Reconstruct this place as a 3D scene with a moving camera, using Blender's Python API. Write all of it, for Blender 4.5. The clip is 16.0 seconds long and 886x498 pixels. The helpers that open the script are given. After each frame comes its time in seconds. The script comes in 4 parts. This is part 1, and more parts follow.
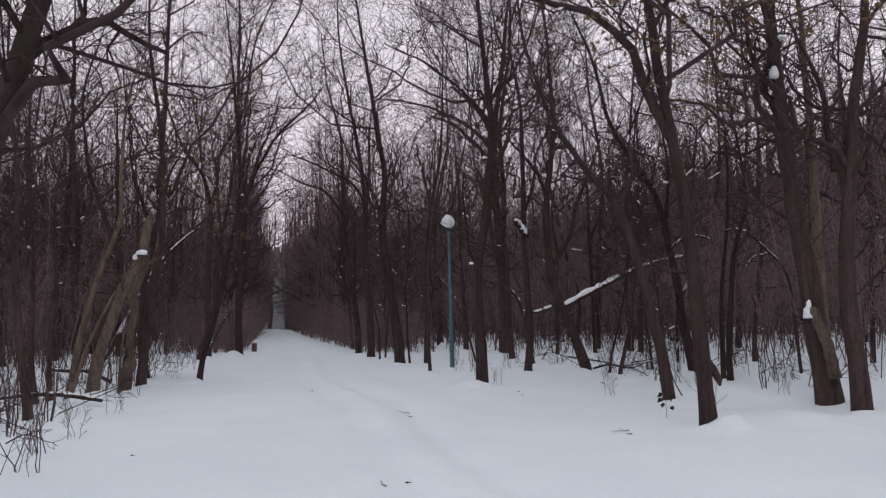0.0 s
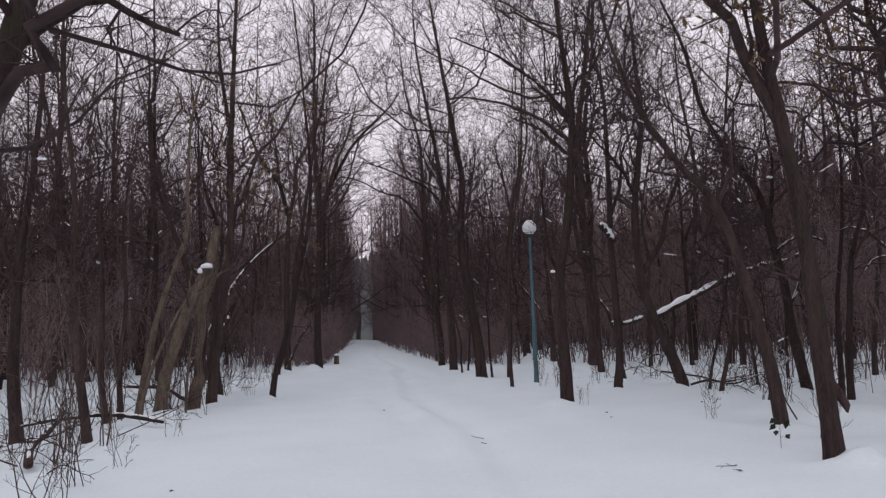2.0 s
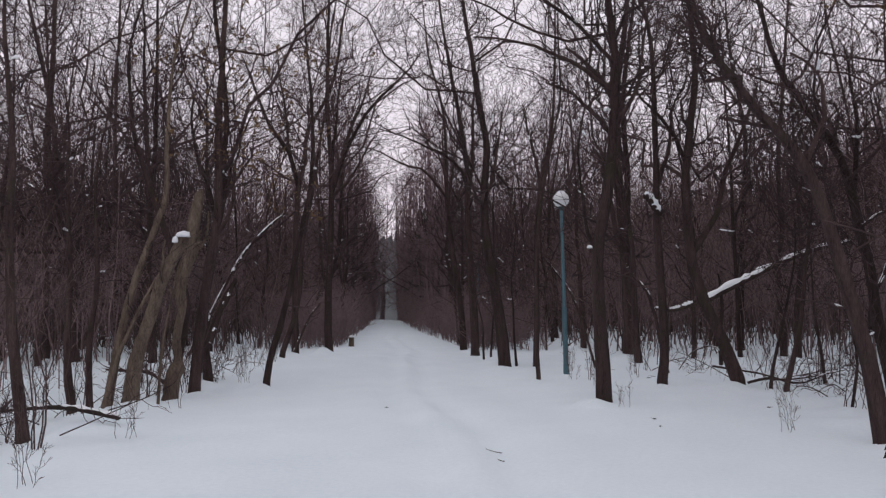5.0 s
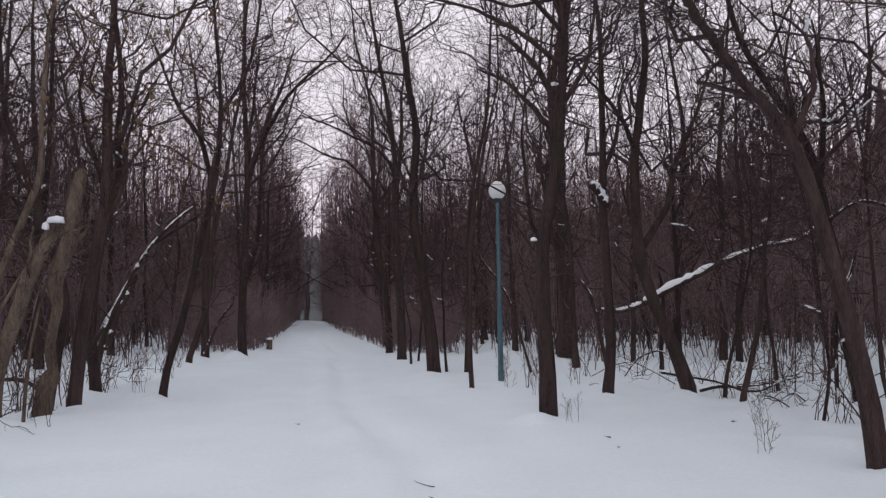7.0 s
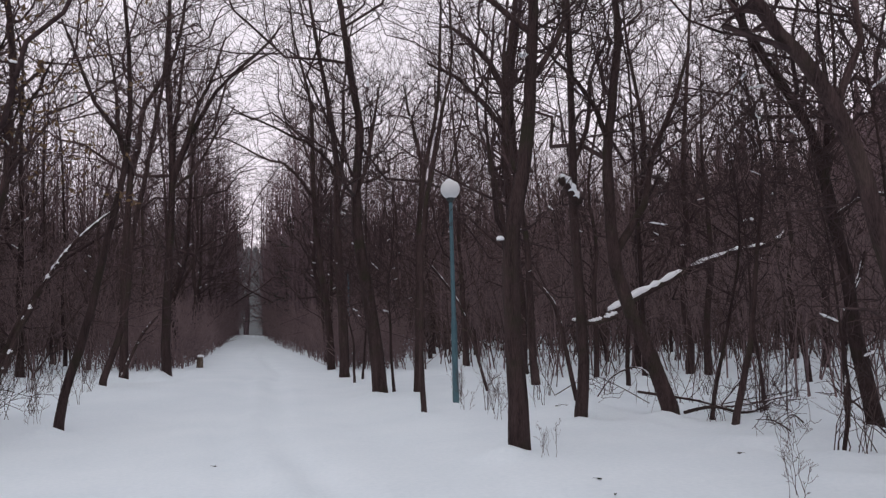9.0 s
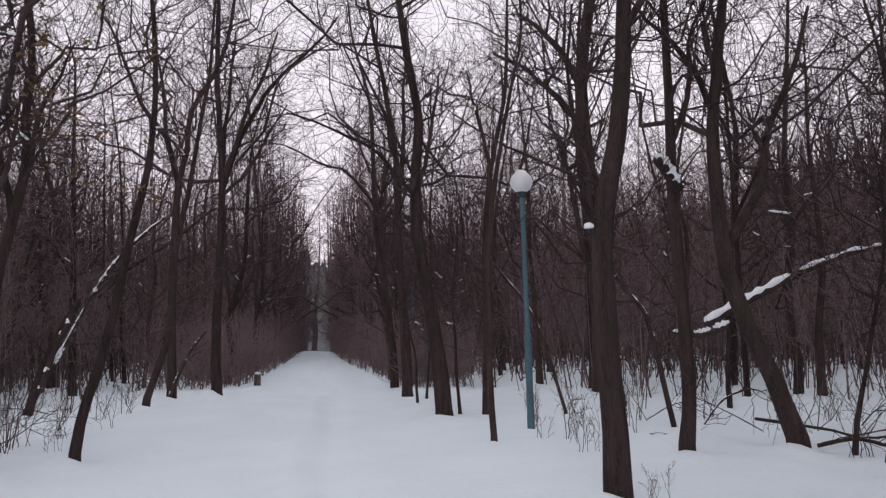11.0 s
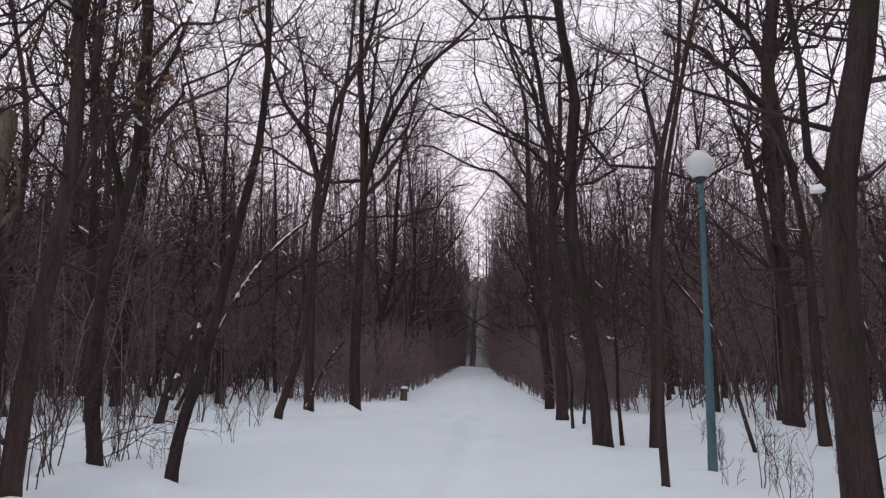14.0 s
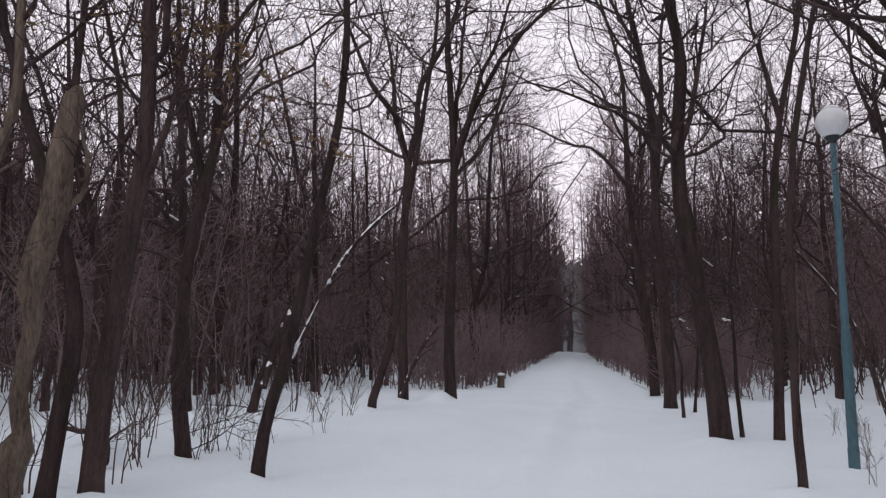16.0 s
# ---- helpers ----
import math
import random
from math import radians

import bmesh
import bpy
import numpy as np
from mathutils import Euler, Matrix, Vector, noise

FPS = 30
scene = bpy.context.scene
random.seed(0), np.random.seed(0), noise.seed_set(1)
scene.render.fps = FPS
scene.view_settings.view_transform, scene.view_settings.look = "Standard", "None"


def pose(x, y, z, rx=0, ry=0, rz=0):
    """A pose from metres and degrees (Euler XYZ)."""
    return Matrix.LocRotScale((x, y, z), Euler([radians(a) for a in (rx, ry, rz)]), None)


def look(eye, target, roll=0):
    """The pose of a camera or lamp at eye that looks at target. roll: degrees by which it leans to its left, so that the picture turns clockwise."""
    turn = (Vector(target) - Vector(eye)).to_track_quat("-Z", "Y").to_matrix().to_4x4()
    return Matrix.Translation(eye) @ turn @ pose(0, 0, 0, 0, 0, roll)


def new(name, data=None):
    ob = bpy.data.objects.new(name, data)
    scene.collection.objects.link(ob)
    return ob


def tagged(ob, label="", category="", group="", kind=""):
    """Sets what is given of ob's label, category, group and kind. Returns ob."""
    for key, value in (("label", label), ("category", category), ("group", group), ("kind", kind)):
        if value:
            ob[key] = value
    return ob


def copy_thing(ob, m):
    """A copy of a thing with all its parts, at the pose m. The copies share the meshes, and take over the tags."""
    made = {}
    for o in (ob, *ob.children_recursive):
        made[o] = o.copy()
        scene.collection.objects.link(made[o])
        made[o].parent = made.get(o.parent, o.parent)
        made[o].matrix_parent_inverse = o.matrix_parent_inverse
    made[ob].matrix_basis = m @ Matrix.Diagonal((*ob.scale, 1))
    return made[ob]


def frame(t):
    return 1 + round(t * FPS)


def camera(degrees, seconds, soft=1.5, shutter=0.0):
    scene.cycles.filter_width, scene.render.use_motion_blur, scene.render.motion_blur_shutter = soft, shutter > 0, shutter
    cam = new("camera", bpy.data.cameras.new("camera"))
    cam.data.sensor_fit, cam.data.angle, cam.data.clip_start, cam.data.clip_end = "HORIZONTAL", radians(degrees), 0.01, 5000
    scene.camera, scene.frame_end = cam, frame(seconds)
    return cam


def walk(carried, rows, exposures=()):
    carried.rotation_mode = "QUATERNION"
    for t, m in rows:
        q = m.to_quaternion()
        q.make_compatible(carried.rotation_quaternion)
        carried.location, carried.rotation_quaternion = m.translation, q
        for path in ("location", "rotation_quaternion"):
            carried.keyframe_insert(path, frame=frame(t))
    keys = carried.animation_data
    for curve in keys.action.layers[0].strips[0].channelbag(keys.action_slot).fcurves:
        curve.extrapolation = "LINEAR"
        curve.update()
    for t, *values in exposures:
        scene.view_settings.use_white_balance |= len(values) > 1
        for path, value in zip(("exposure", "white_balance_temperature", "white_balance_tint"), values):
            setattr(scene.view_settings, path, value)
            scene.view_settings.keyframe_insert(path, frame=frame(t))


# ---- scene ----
cam = camera(57.0, 16.0, soft=1.3)
PATH = [
    (0, (-2.234, -1.383, 1.394), (-1.806, 0.563, 1.573), -1.6),
    (0.5, (-2.219, -1.098, 1.44), (-1.834, 0.856, 1.621), -1.9),
    (1, (-2.101, -0.883, 1.442), (-1.775, 1.082, 1.63), -2.0),
    (1.5, (-1.893, -0.606, 1.485), (-1.629, 1.367, 1.677), -2.1),
    (2, (-1.754, -0.165, 1.492), (-1.539, 1.813, 1.699), -2.1),
    (2.5, (-1.644, 0.274, 1.54), (-1.459, 2.254, 1.75), -2.0),
    (3, (-1.48, 0.752, 1.562), (-1.327, 2.735, 1.766), -1.7),
    (3.5, (-1.432, 1.197, 1.551), (-1.292, 3.183, 1.746), -1.3),
    (5.8, (-1.127, 3.21, 1.559), (-0.964, 5.197, 1.714), -0.5),
    (6, (-1.102, 3.444, 1.555), (-0.92, 5.43, 1.713), -0.6),
    (6.5, (-1.129, 3.959, 1.576), (-0.884, 5.938, 1.734), -0.8),
    (7, (-1.074, 4.262, 1.568), (-0.752, 6.229, 1.729), -0.9),
    (7.5, (-1.122, 4.573, 1.569), (-0.716, 6.524, 1.731), -1.0),
    (8, (-1.047, 5.058, 1.607), (-0.569, 6.993, 1.775), -1.2),
    (8.5, (-0.907, 5.584, 1.614), (-0.415, 7.514, 1.792), -1.3),
    (9, (-0.808, 6.3, 1.595), (-0.351, 8.238, 1.783), -1.5),
    (9.5, (-0.684, 6.953, 1.565), (-0.27, 8.899, 1.768), -1.5),
    (12, (-0.143, 9.363, 1.568), (0.066, 11.336, 1.82), -1.9),
    (12.5, (-0.024, 9.873, 1.558), (0.134, 11.849, 1.824), -1.8),
    (13, (0.059, 10.16, 1.577), (0.137, 12.14, 1.847), -1.4),
    (13.5, (0.098, 10.364, 1.546), (0.088, 12.344, 1.828), -1.0),
    (14, (0.03, 10.651, 1.529), (-0.07, 12.629, 1.806), 0.1),
    (14.5, (-0.202, 10.852, 1.481), (-0.397, 12.825, 1.74), 0.8),
    (15, (-0.171, 11.124, 1.49), (-0.519, 13.078, 1.736), 1.0),
    (15.5, (0.016, 11.192, 1.564), (-0.406, 13.133, 1.802), 0.2),
    (16, (-0.064, 11.549, 1.533), (-0.392, 13.506, 1.777), -0.4),
]
walk(cam, [(t, look(eye, target, roll)) for t, eye, target, roll in PATH],
     exposures=[(0, -0.1), (2.5, -0.06), (6, -0.02), (8, 0.06), (12, 0.12), (16, 0.13)])

# ---- world and light ----
world = bpy.data.worlds.new("overcast_sky")
scene.world = world
world.use_nodes = True
wn, wl = world.node_tree.nodes, world.node_tree.links
wn.clear()
w_out = wn.new("ShaderNodeOutputWorld")
w_bg = wn.new("ShaderNodeBackground")
w_sky = wn.new("ShaderNodeTexSky")
w_sky.sky_type = "NISHITA"
w_sky.sun_disc = False
w_sky.sun_elevation, w_sky.sun_rotation = radians(24), radians(200)
w_dull = wn.new("ShaderNodeHueSaturation")
w_dull.inputs["Saturation"].default_value = 0.25
w_dull.inputs["Value"].default_value = 0.9
w_co = wn.new("ShaderNodeTexCoord")
w_sep = wn.new("ShaderNodeSeparateXYZ")
w_ramp = wn.new("ShaderNodeValToRGB")
w_ramp.color_ramp.elements[0].position, w_ramp.color_ramp.elements[0].color = 0.0, (19.0, 17.0, 18.7, 1)
w_ramp.color_ramp.elements[1].position, w_ramp.color_ramp.elements[1].color = 1.0, (14.7, 14.8, 16.3, 1)
w_cloud = wn.new("ShaderNodeTexNoise")
w_cloud.inputs["Scale"].default_value = 3.0
w_cloud.inputs["Detail"].default_value = 4.0
w_cr = wn.new("ShaderNodeMapRange")
w_cr.inputs["To Min"].default_value, w_cr.inputs["To Max"].default_value = 0.85, 1.15
w_mul = wn.new("ShaderNodeVectorMath")
w_mul.operation = "SCALE"
w_mix = wn.new("ShaderNodeMix")
w_mix.data_type = "RGBA"
w_mix.inputs[0].default_value = 0.86
wl.new(w_co.outputs["Generated"], w_sep.inputs[0])
wl.new(w_co.outputs["Generated"], w_cloud.inputs["Vector"])
wl.new(w_sep.outputs["Z"], w_ramp.inputs[0])
wl.new(w_cloud.outputs["Fac"], w_cr.inputs["Value"])
wl.new(w_ramp.outputs[0], w_mul.inputs[0])
wl.new(w_cr.outputs[0], w_mul.inputs["Scale"])
wl.new(w_sky.outputs[0], w_dull.inputs["Color"])
wl.new(w_dull.outputs[0], w_mix.inputs[6])
wl.new(w_mul.outputs[0], w_mix.inputs[7])
wl.new(w_mix.outputs[2], w_bg.inputs["Color"])
w_bg.inputs["Strength"].default_value = 0.058
wl.new(w_bg.outputs[0], w_out.inputs[0])

sun_data = bpy.data.lights.new("sun", "SUN")
sun_data.energy, sun_data.angle, sun_data.color = 0.5, radians(40), (1.0, 0.96, 0.93)
sun = new("sun", sun_data)
sun.matrix_world = look((0, 0, 40), (12, 26, 13))


# ---- materials ----
def material(name, low, high, scale, rough=0.9, bump=0.3, stretch=(1, 1, 1), fine=8.0, spec=0.2, per_object=0.0, moss=None, metal=0.0):
    """Two colours mixed by coarse and fine noise, with relief."""
    m = bpy.data.materials.new(name)
    m.use_nodes = True
    n, l = m.node_tree.nodes, m.node_tree.links
    bsdf = n["Principled BSDF"]
    co = n.new("ShaderNodeTexCoord")
    mp = n.new("ShaderNodeMapping")
    mp.inputs["Scale"].default_value = stretch
    l.new(co.outputs["Object"], mp.inputs["Vector"])
    coarse, grain = n.new("ShaderNodeTexNoise"), n.new("ShaderNodeTexNoise")
    coarse.inputs["Scale"].default_value, coarse.inputs["Detail"].default_value = scale, 5
    grain.inputs["Scale"].default_value, grain.inputs["Detail"].default_value = scale * fine, 6
    l.new(mp.outputs[0], coarse.inputs["Vector"])
    l.new(mp.outputs[0], grain.inputs["Vector"])
    add = n.new("ShaderNodeMath")
    add.operation = "MULTIPLY_ADD"
    add.inputs[1].default_value = 0.5
    half = n.new("ShaderNodeMath")
    half.operation = "MULTIPLY"
    half.inputs[1].default_value = 0.5
    l.new(coarse.outputs["Fac"], half.inputs[0])
    l.new(grain.outputs["Fac"], add.inputs[0])
    l.new(half.outputs[0], add.inputs[2])
    rng = n.new("ShaderNodeMapRange")
    rng.inputs["From Min"].default_value, rng.inputs["From Max"].default_value = 0.34, 0.66
    l.new(add.outputs[0], rng.inputs["Value"])
    mix = n.new("ShaderNodeMix")
    mix.data_type = "RGBA"
    mix.inputs[6].default_value, mix.inputs[7].default_value = (*low, 1), (*high, 1)
    l.new(rng.outputs[0], mix.inputs[0])
    colour = mix.outputs[2]
    if moss:
        spots = n.new("ShaderNodeTexNoise")
        spots.inputs["Scale"].default_value, spots.inputs["Detail"].default_value = 2.2, 6
        l.new(co.outputs["Object"], spots.inputs["Vector"])
        cut = n.new("ShaderNodeMapRange")
        cut.inputs["From Min"].default_value, cut.inputs["From Max"].default_value = 0.52, 0.7
        cut.inputs["To Max"].default_value = 0.7
        l.new(spots.outputs["Fac"], cut.inputs["Value"])
        over = n.new("ShaderNodeMix")
        over.data_type = "RGBA"
        over.inputs[7].default_value = (*moss, 1)
        l.new(cut.outputs[0], over.inputs[0])
        l.new(colour, over.inputs[6])
        colour = over.outputs[2]
    if per_object:
        info = n.new("ShaderNodeObjectInfo")
        vary = n.new("ShaderNodeMapRange")
        vary.inputs["To Min"].default_value, vary.inputs["To Max"].default_value = 1 - per_object, 1 + per_object
        l.new(info.outputs["Random"], vary.inputs["Value"])
        hsv = n.new("ShaderNodeHueSaturation")
        l.new(vary.outputs[0], hsv.inputs["Value"])
        l.new(colour, hsv.inputs["Color"])
        colour = hsv.outputs["Color"]
    l.new(colour, bsdf.inputs["Base Color"])
    bsdf.inputs["Roughness"].default_value = rough
    bsdf.inputs["Metallic"].default_value = metal
    bsdf.inputs["Specular IOR Level"].default_value = spec
    if bump:
        b = n.new("ShaderNodeBump")
        b.inputs["Strength"].default_value, b.inputs["Distance"].default_value = bump, 0.02
        l.new(add.outputs[0], b.inputs["Height"])
        l.new(b.outputs[0], bsdf.inputs["Normal"])
    return m


BARK = material("bark", (0.021, 0.0138, 0.0142), (0.08, 0.053, 0.0515), 5, 0.95, 1.0, (2.2, 2.2, 0.35), 7, 0.15, 0.25, (0.036, 0.035, 0.022))
PALE_BARK = material("pale_bark", (0.045, 0.033, 0.027), (0.19, 0.145, 0.112), 4, 0.9, 0.8, (2, 2, 0.4), 6, 0.2, 0.15)
TWIG = material("twig_bark", (0.029, 0.0184, 0.0198), (0.086, 0.0555, 0.0555), 2, 0.9, 0.0, (1, 1, 1), 4, 0.2, 0.2)
# Colour raised well above the stems' to make up for shade inside the thicket
BRUSH = material("shade_lifted_brush", (0.112, 0.079, 0.083), (0.265, 0.188, 0.19), 0.7, 0.9, 0.0, (1, 1, 1), 6, 0.2)
STEM = material("stem_bark", (0.042, 0.028, 0.028), (0.125, 0.086, 0.08), 1.2, 0.9, 0.0, (1, 1, 1), 6, 0.2)
SNOW = material("snow", (0.72, 0.8, 0.845), (0.8, 0.868, 0.905), 0.6, 0.75, 0.25, (1, 1, 1), 30, 0.25)
CAP_SNOW = material("cap_snow", (0.8, 0.82, 0.86), (0.88, 0.89, 0.91), 6, 0.75, 0.4, (1, 1, 1), 8, 0.25)
TEAL = material("teal_paint", (0.045, 0.098, 0.12), (0.088, 0.165, 0.195), 3, 0.55, 0.25, (1, 1, 0.3), 14, 0.4)
OPAL = material("opal_glass", (0.72, 0.73, 0.74), (0.8, 0.8, 0.81), 3, 0.28, 0.0, (1, 1, 1), 6, 0.5)
METAL = material("dark_metal", (0.03, 0.04, 0.042), (0.07, 0.08, 0.085), 12, 0.5, 0.2, (1, 1, 1), 6, 0.4, 0, None, 0.6)
LEAF = material("dry_leaf", (0.085, 0.053, 0.03), (0.19, 0.122, 0.066), 9, 0.8, 0.0, (1, 1, 1), 5, 0.2)
DARK_LEAF = material("dark_leaf", (0.012, 0.018, 0.012), (0.035, 0.045, 0.025), 20, 0.6, 0.0)
NEEDLES = material("spruce_needles", (0.018, 0.03, 0.024), (0.05, 0.07, 0.058), 1.5, 0.85, 0.0, (1, 1, 1), 8, 0.2)
# Haze is painted in here: far bark paler and greyer than near bark
DISTANCE = material("hazed_far_bark", (0.11, 0.078, 0.085), (0.21, 0.15, 0.163), 0.15, 0.95, 0.0, (1, 1, 0.2), 9, 0.1)

# Distant haze as a painted sheet with an added bluish glow, no lamp
MIST = material("glowing_mist", (0.05, 0.05, 0.058), (0.075, 0.075, 0.083), 0.12, 1.0, 0.0, (1, 1, 0.4), 6, 0.0)
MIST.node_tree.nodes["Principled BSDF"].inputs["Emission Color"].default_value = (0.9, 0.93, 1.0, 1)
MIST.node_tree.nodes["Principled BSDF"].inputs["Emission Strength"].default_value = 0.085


# ---- building tools ----
def mesh_of(name, verts, quads, mat, smooth_shade=True):
    """A mesh of quads from arrays."""
    me = bpy.data.meshes.new(name)
    verts, quads = np.asarray(verts, dtype=np.float32), np.asarray(quads, dtype=np.int32)
    me.vertices.add(len(verts))
    me.vertices.foreach_set("co", verts.ravel())
    me.loops.add(quads.size)
    me.loops.foreach_set("vertex_index", quads.ravel())
    me.polygons.add(len(quads))
    me.polygons.foreach_set("loop_start", np.arange(0, quads.size, quads.shape[1], dtype=np.int32))
    me.polygons.foreach_set("use_smooth", np.full(len(quads), smooth_shade))
    me.update(calc_edges=True)
    me.materials.append(mat)
    return me


def part_of(name, me, parent, label=""):
    ob = new(name, me)
    ob.parent = parent
    return tagged(ob, label)


def thing(name, x, y, z, label, category, group="", kind=""):
    ob = new(name)
    ob.location = (x, y, z)
    ob.empty_display_size = 0.2
    return tagged(ob, label, category, group, kind)


def unit(v):
    return v / np.maximum(np.linalg.norm(v, axis=-1, keepdims=True), 1e-9)


def tubes(sets, rough=0.0, rng=None):
    """Tapered round rods along bundles of centre lines: sets of (points m x n x 3, radii m x n, sides)."""
    verts, quads, start = [], [], 0
    for P, R, sides in sets:
        if len(P) == 0:
            continue
        m, n, _ = P.shape
        T = unit(np.gradient(P, axis=1))
        upright = np.abs(unit(P[:, -1] - P[:, 0])[:, 2]) > 0.75
        ref = np.where(upright[:, None], (1.0, 0.0, 0.0), (0.0, 0.0, 1.0))[:, None, :]
        U = unit(np.cross(T, np.broadcast_to(ref, T.shape)))
        V = np.cross(T, U)
        a = np.linspace(0, 2 * np.pi, sides, endpoint=False)
        rad = R[:, :, None] * np.ones(sides)
        if rough and rng is not None:
            rad = rad * (1 + rough * (rng.random((m, 1, sides)) - 0.5) + rough * 0.7 * (rng.random((m, n, sides)) - 0.5))
        ring = P[:, :, None] + rad[..., None] * (np.cos(a)[:, None] * U[:, :, None] + np.sin(a)[:, None] * V[:, :, None])
        verts.append(ring.reshape(-1, 3))
        idx = start + np.arange(m * n * sides).reshape(m, n, sides)
        nxt = np.roll(idx, -1, axis=2)
        quads.append(np.stack((idx[:, :-1], nxt[:, :-1], nxt[:, 1:], idx[:, 1:]), -1).reshape(-1, 4))
        start += m * n * sides
    return np.concatenate(verts), np.concatenate(quads)


def resample(points, n):
    """A smooth line of n points through a few."""
    p = np.asarray(points, dtype=float)
    q = np.vstack((2 * p[0] - p[1], p, 2 * p[-1] - p[-2]))
    d = np.concatenate(([0], np.cumsum(np.linalg.norm(np.diff(p, axis=0), axis=1))))
    out = []
    for s in np.linspace(0, d[-1], n):
        i = min(int(np.searchsorted(d, s, "right")) - 1, len(p) - 2)
        u = (s - d[i]) / max(d[i + 1] - d[i], 1e-6)
        a, b, c, e = q[i], q[i + 1], q[i + 2], q[i + 3]
        out.append(0.5 * (2 * b + (c - a) * u + (2 * a - 5 * b + 4 * c - e) * u * u + (3 * b - a - 3 * c + e) * u ** 3))
    return np.array(out)


def sprout(P, R, k, length, angle, lift, n, rng, tmin=0.2, thin=0.5, wiggle=0.07, tip=0.3, least=0.003, curl=0.12):
    """k side shoots on each of the lines P; returns their lines and radii."""
    m, pn, _ = P.shape
    t = tmin + (1 - tmin) * (np.arange(k) + rng.random((m, k))) / k
    f = t * (pn - 1)
    i = np.minimum(f.astype(int), pn - 2)
    w = (f - i)[..., None]
    row = np.arange(m)[:, None]
    base = P[row, i] * (1 - w) + P[row, i + 1] * w
    tan = unit(P[row, i + 1] - P[row, i])
    rad = R[row, i] * (1 - w[..., 0]) + R[row, i + 1] * w[..., 0]
    side = rng.normal(size=base.shape)
    side = unit(side - tan * (side * tan).sum(-1, keepdims=True))
    a = (angle * (0.65 + 0.7 * rng.random((m, k))))[..., None]
    d = tan * np.cos(a) + side * np.sin(a)
    d[..., 2] += lift
    d = unit(d)
    far = np.broadcast_to(np.asarray(length, dtype=float).reshape(-1, 1), (m, k)) * (1.2 - 0.75 * t) * (0.55 + 0.9 * rng.random((m, k)))
    s = np.linspace(0, 1, n)
    pts = base[:, :, None] + d[:, :, None] * (far[..., None] * s)[..., None]
    pts[..., 2] += curl * far[..., None] * s ** 2
    wob = np.cumsum(rng.normal(size=pts.shape) * wiggle * far[..., None, None] / n ** 0.5, axis=2)
    pts = pts + wob * (s[:, None] > 0)
    r0 = np.maximum(rad * thin * (0.7 + 0.5 * rng.random((m, k))), least)
    rr = np.maximum(r0[..., None] * (1 - s * (1 - tip)), least * 0.7)
    return pts.reshape(m * k, n, 3), rr.reshape(m * k, n)


def leaves(P, count, size, rng):
    """Small bent dry leaves hanging near the outer points of the lines P."""
    c = P[rng.integers(0, len(P), count), rng.integers(1, P.shape[1], count)] + rng.normal(size=(count, 3)) * 0.05
    u, v = unit(rng.normal(size=(count, 3))), unit(rng.normal(size=(count, 3)))
    s = size * (0.6 + 0.8 * rng.random((count, 1)))
    w = np.cross(u, v) * 0.35
    verts = np.stack((c - u * s, c + v * s * 0.5 + w * s, c + u * s, c - v * s * 0.5 + w * s), 1)
    return verts.reshape(-1, 3), np.arange(count * 4).reshape(-1, 4)


def snow_lump(parent, p, size, rng, label="small cushion of snow"):
    """A rounded uneven cushion of snow at p."""
    bm = bmesh.new()
    bmesh.ops.create_icosphere(bm, subdivisions=3, radius=1.0)
    seed = Vector(rng.normal(size=3) * 9)
    for v in bm.verts:
        k = 1 + 0.28 * noise.noise(v.co * 1.7 + seed) + 0.12 * noise.noise(v.co * 4.1 + seed)
        v.co = Vector((v.co.x * size[0] * k, v.co.y * size[1] * k, max(v.co.z, -0.45) * size[2] * k))
    me = bpy.data.meshes.new("snow")
    bm.to_mesh(me)
    bm.free()
    for f in me.polygons:
        f.use_smooth = True
    me.materials.append(CAP_SNOW)
    ob = part_of("snow", me, parent, label)
    ob.location = p
    return ob


# ---- ground ----
def smooth(a, b, v):
    v = min(max((v - a) / (b - a), 0.0), 1.0)
    return v * v * (3 - 2 * v)


def land(x, y):
    """The broad lie of the snow: low at the start, a rise on one side further on, a dip past the verge."""
    z = -0.14 * (1 - smooth(8, 16, y))
    z += smooth(21, 28, y) * (0.27 - 0.21 * smooth(-3.2, 1.5, x))
    z -= 0.3 * smooth(5.9, 7.6, -x) * (1 - smooth(17, 24, y))
    z += 0.95 * smooth(42, 100, y) - 1.3 * smooth(106, 150, y)
    return z


# Snow heaped against the feet of the trunks: place, height and spread
HEAPS = [(3.87, 8.68, 0.22, 0.24), (3.4, 8.6, 0.05, 0.3), (2.14, 15.95, 0.16, 0.28), (2.62, 15.8, 0.04, 0.3), (4.2, 18.5, 0.1, 0.3), (4.85, 11.8, 0.09, 0.3), (5.7, 18.5, 0.12, 0.4),
         (-4.06, 20.8, 0.17, 0.24), (-3.42, 30.95, 0.3, 0.36), (-4.6, 30.9, 0.16, 0.4), (-4.85, 28.5, 0.14, 0.4), (-5.0, 19.3, 0.12, 0.35), (-5.6, 21.9, 0.1, 0.35), (1.9, 25.1, 0.1, 0.35),
         (2.1, 20.8, 0.07, 0.25), (7.1, 10.4, 0.1, 0.4), (6.7, 9.6, 0.08, 0.35), (7.1, 15.6, 0.1, 0.4), (-5.7, 17.6, 0.1, 0.4), (-5.2, 18.2, 0.08, 0.35), (3.0, 22.3, 0.05, 0.3), (5.0, 19.9, 0.2, 0.6)]


def edge_wobble(y):
    return 0.35 * math.sin(y * 0.31) + 0.2 * math.sin(y * 0.83 + 1)


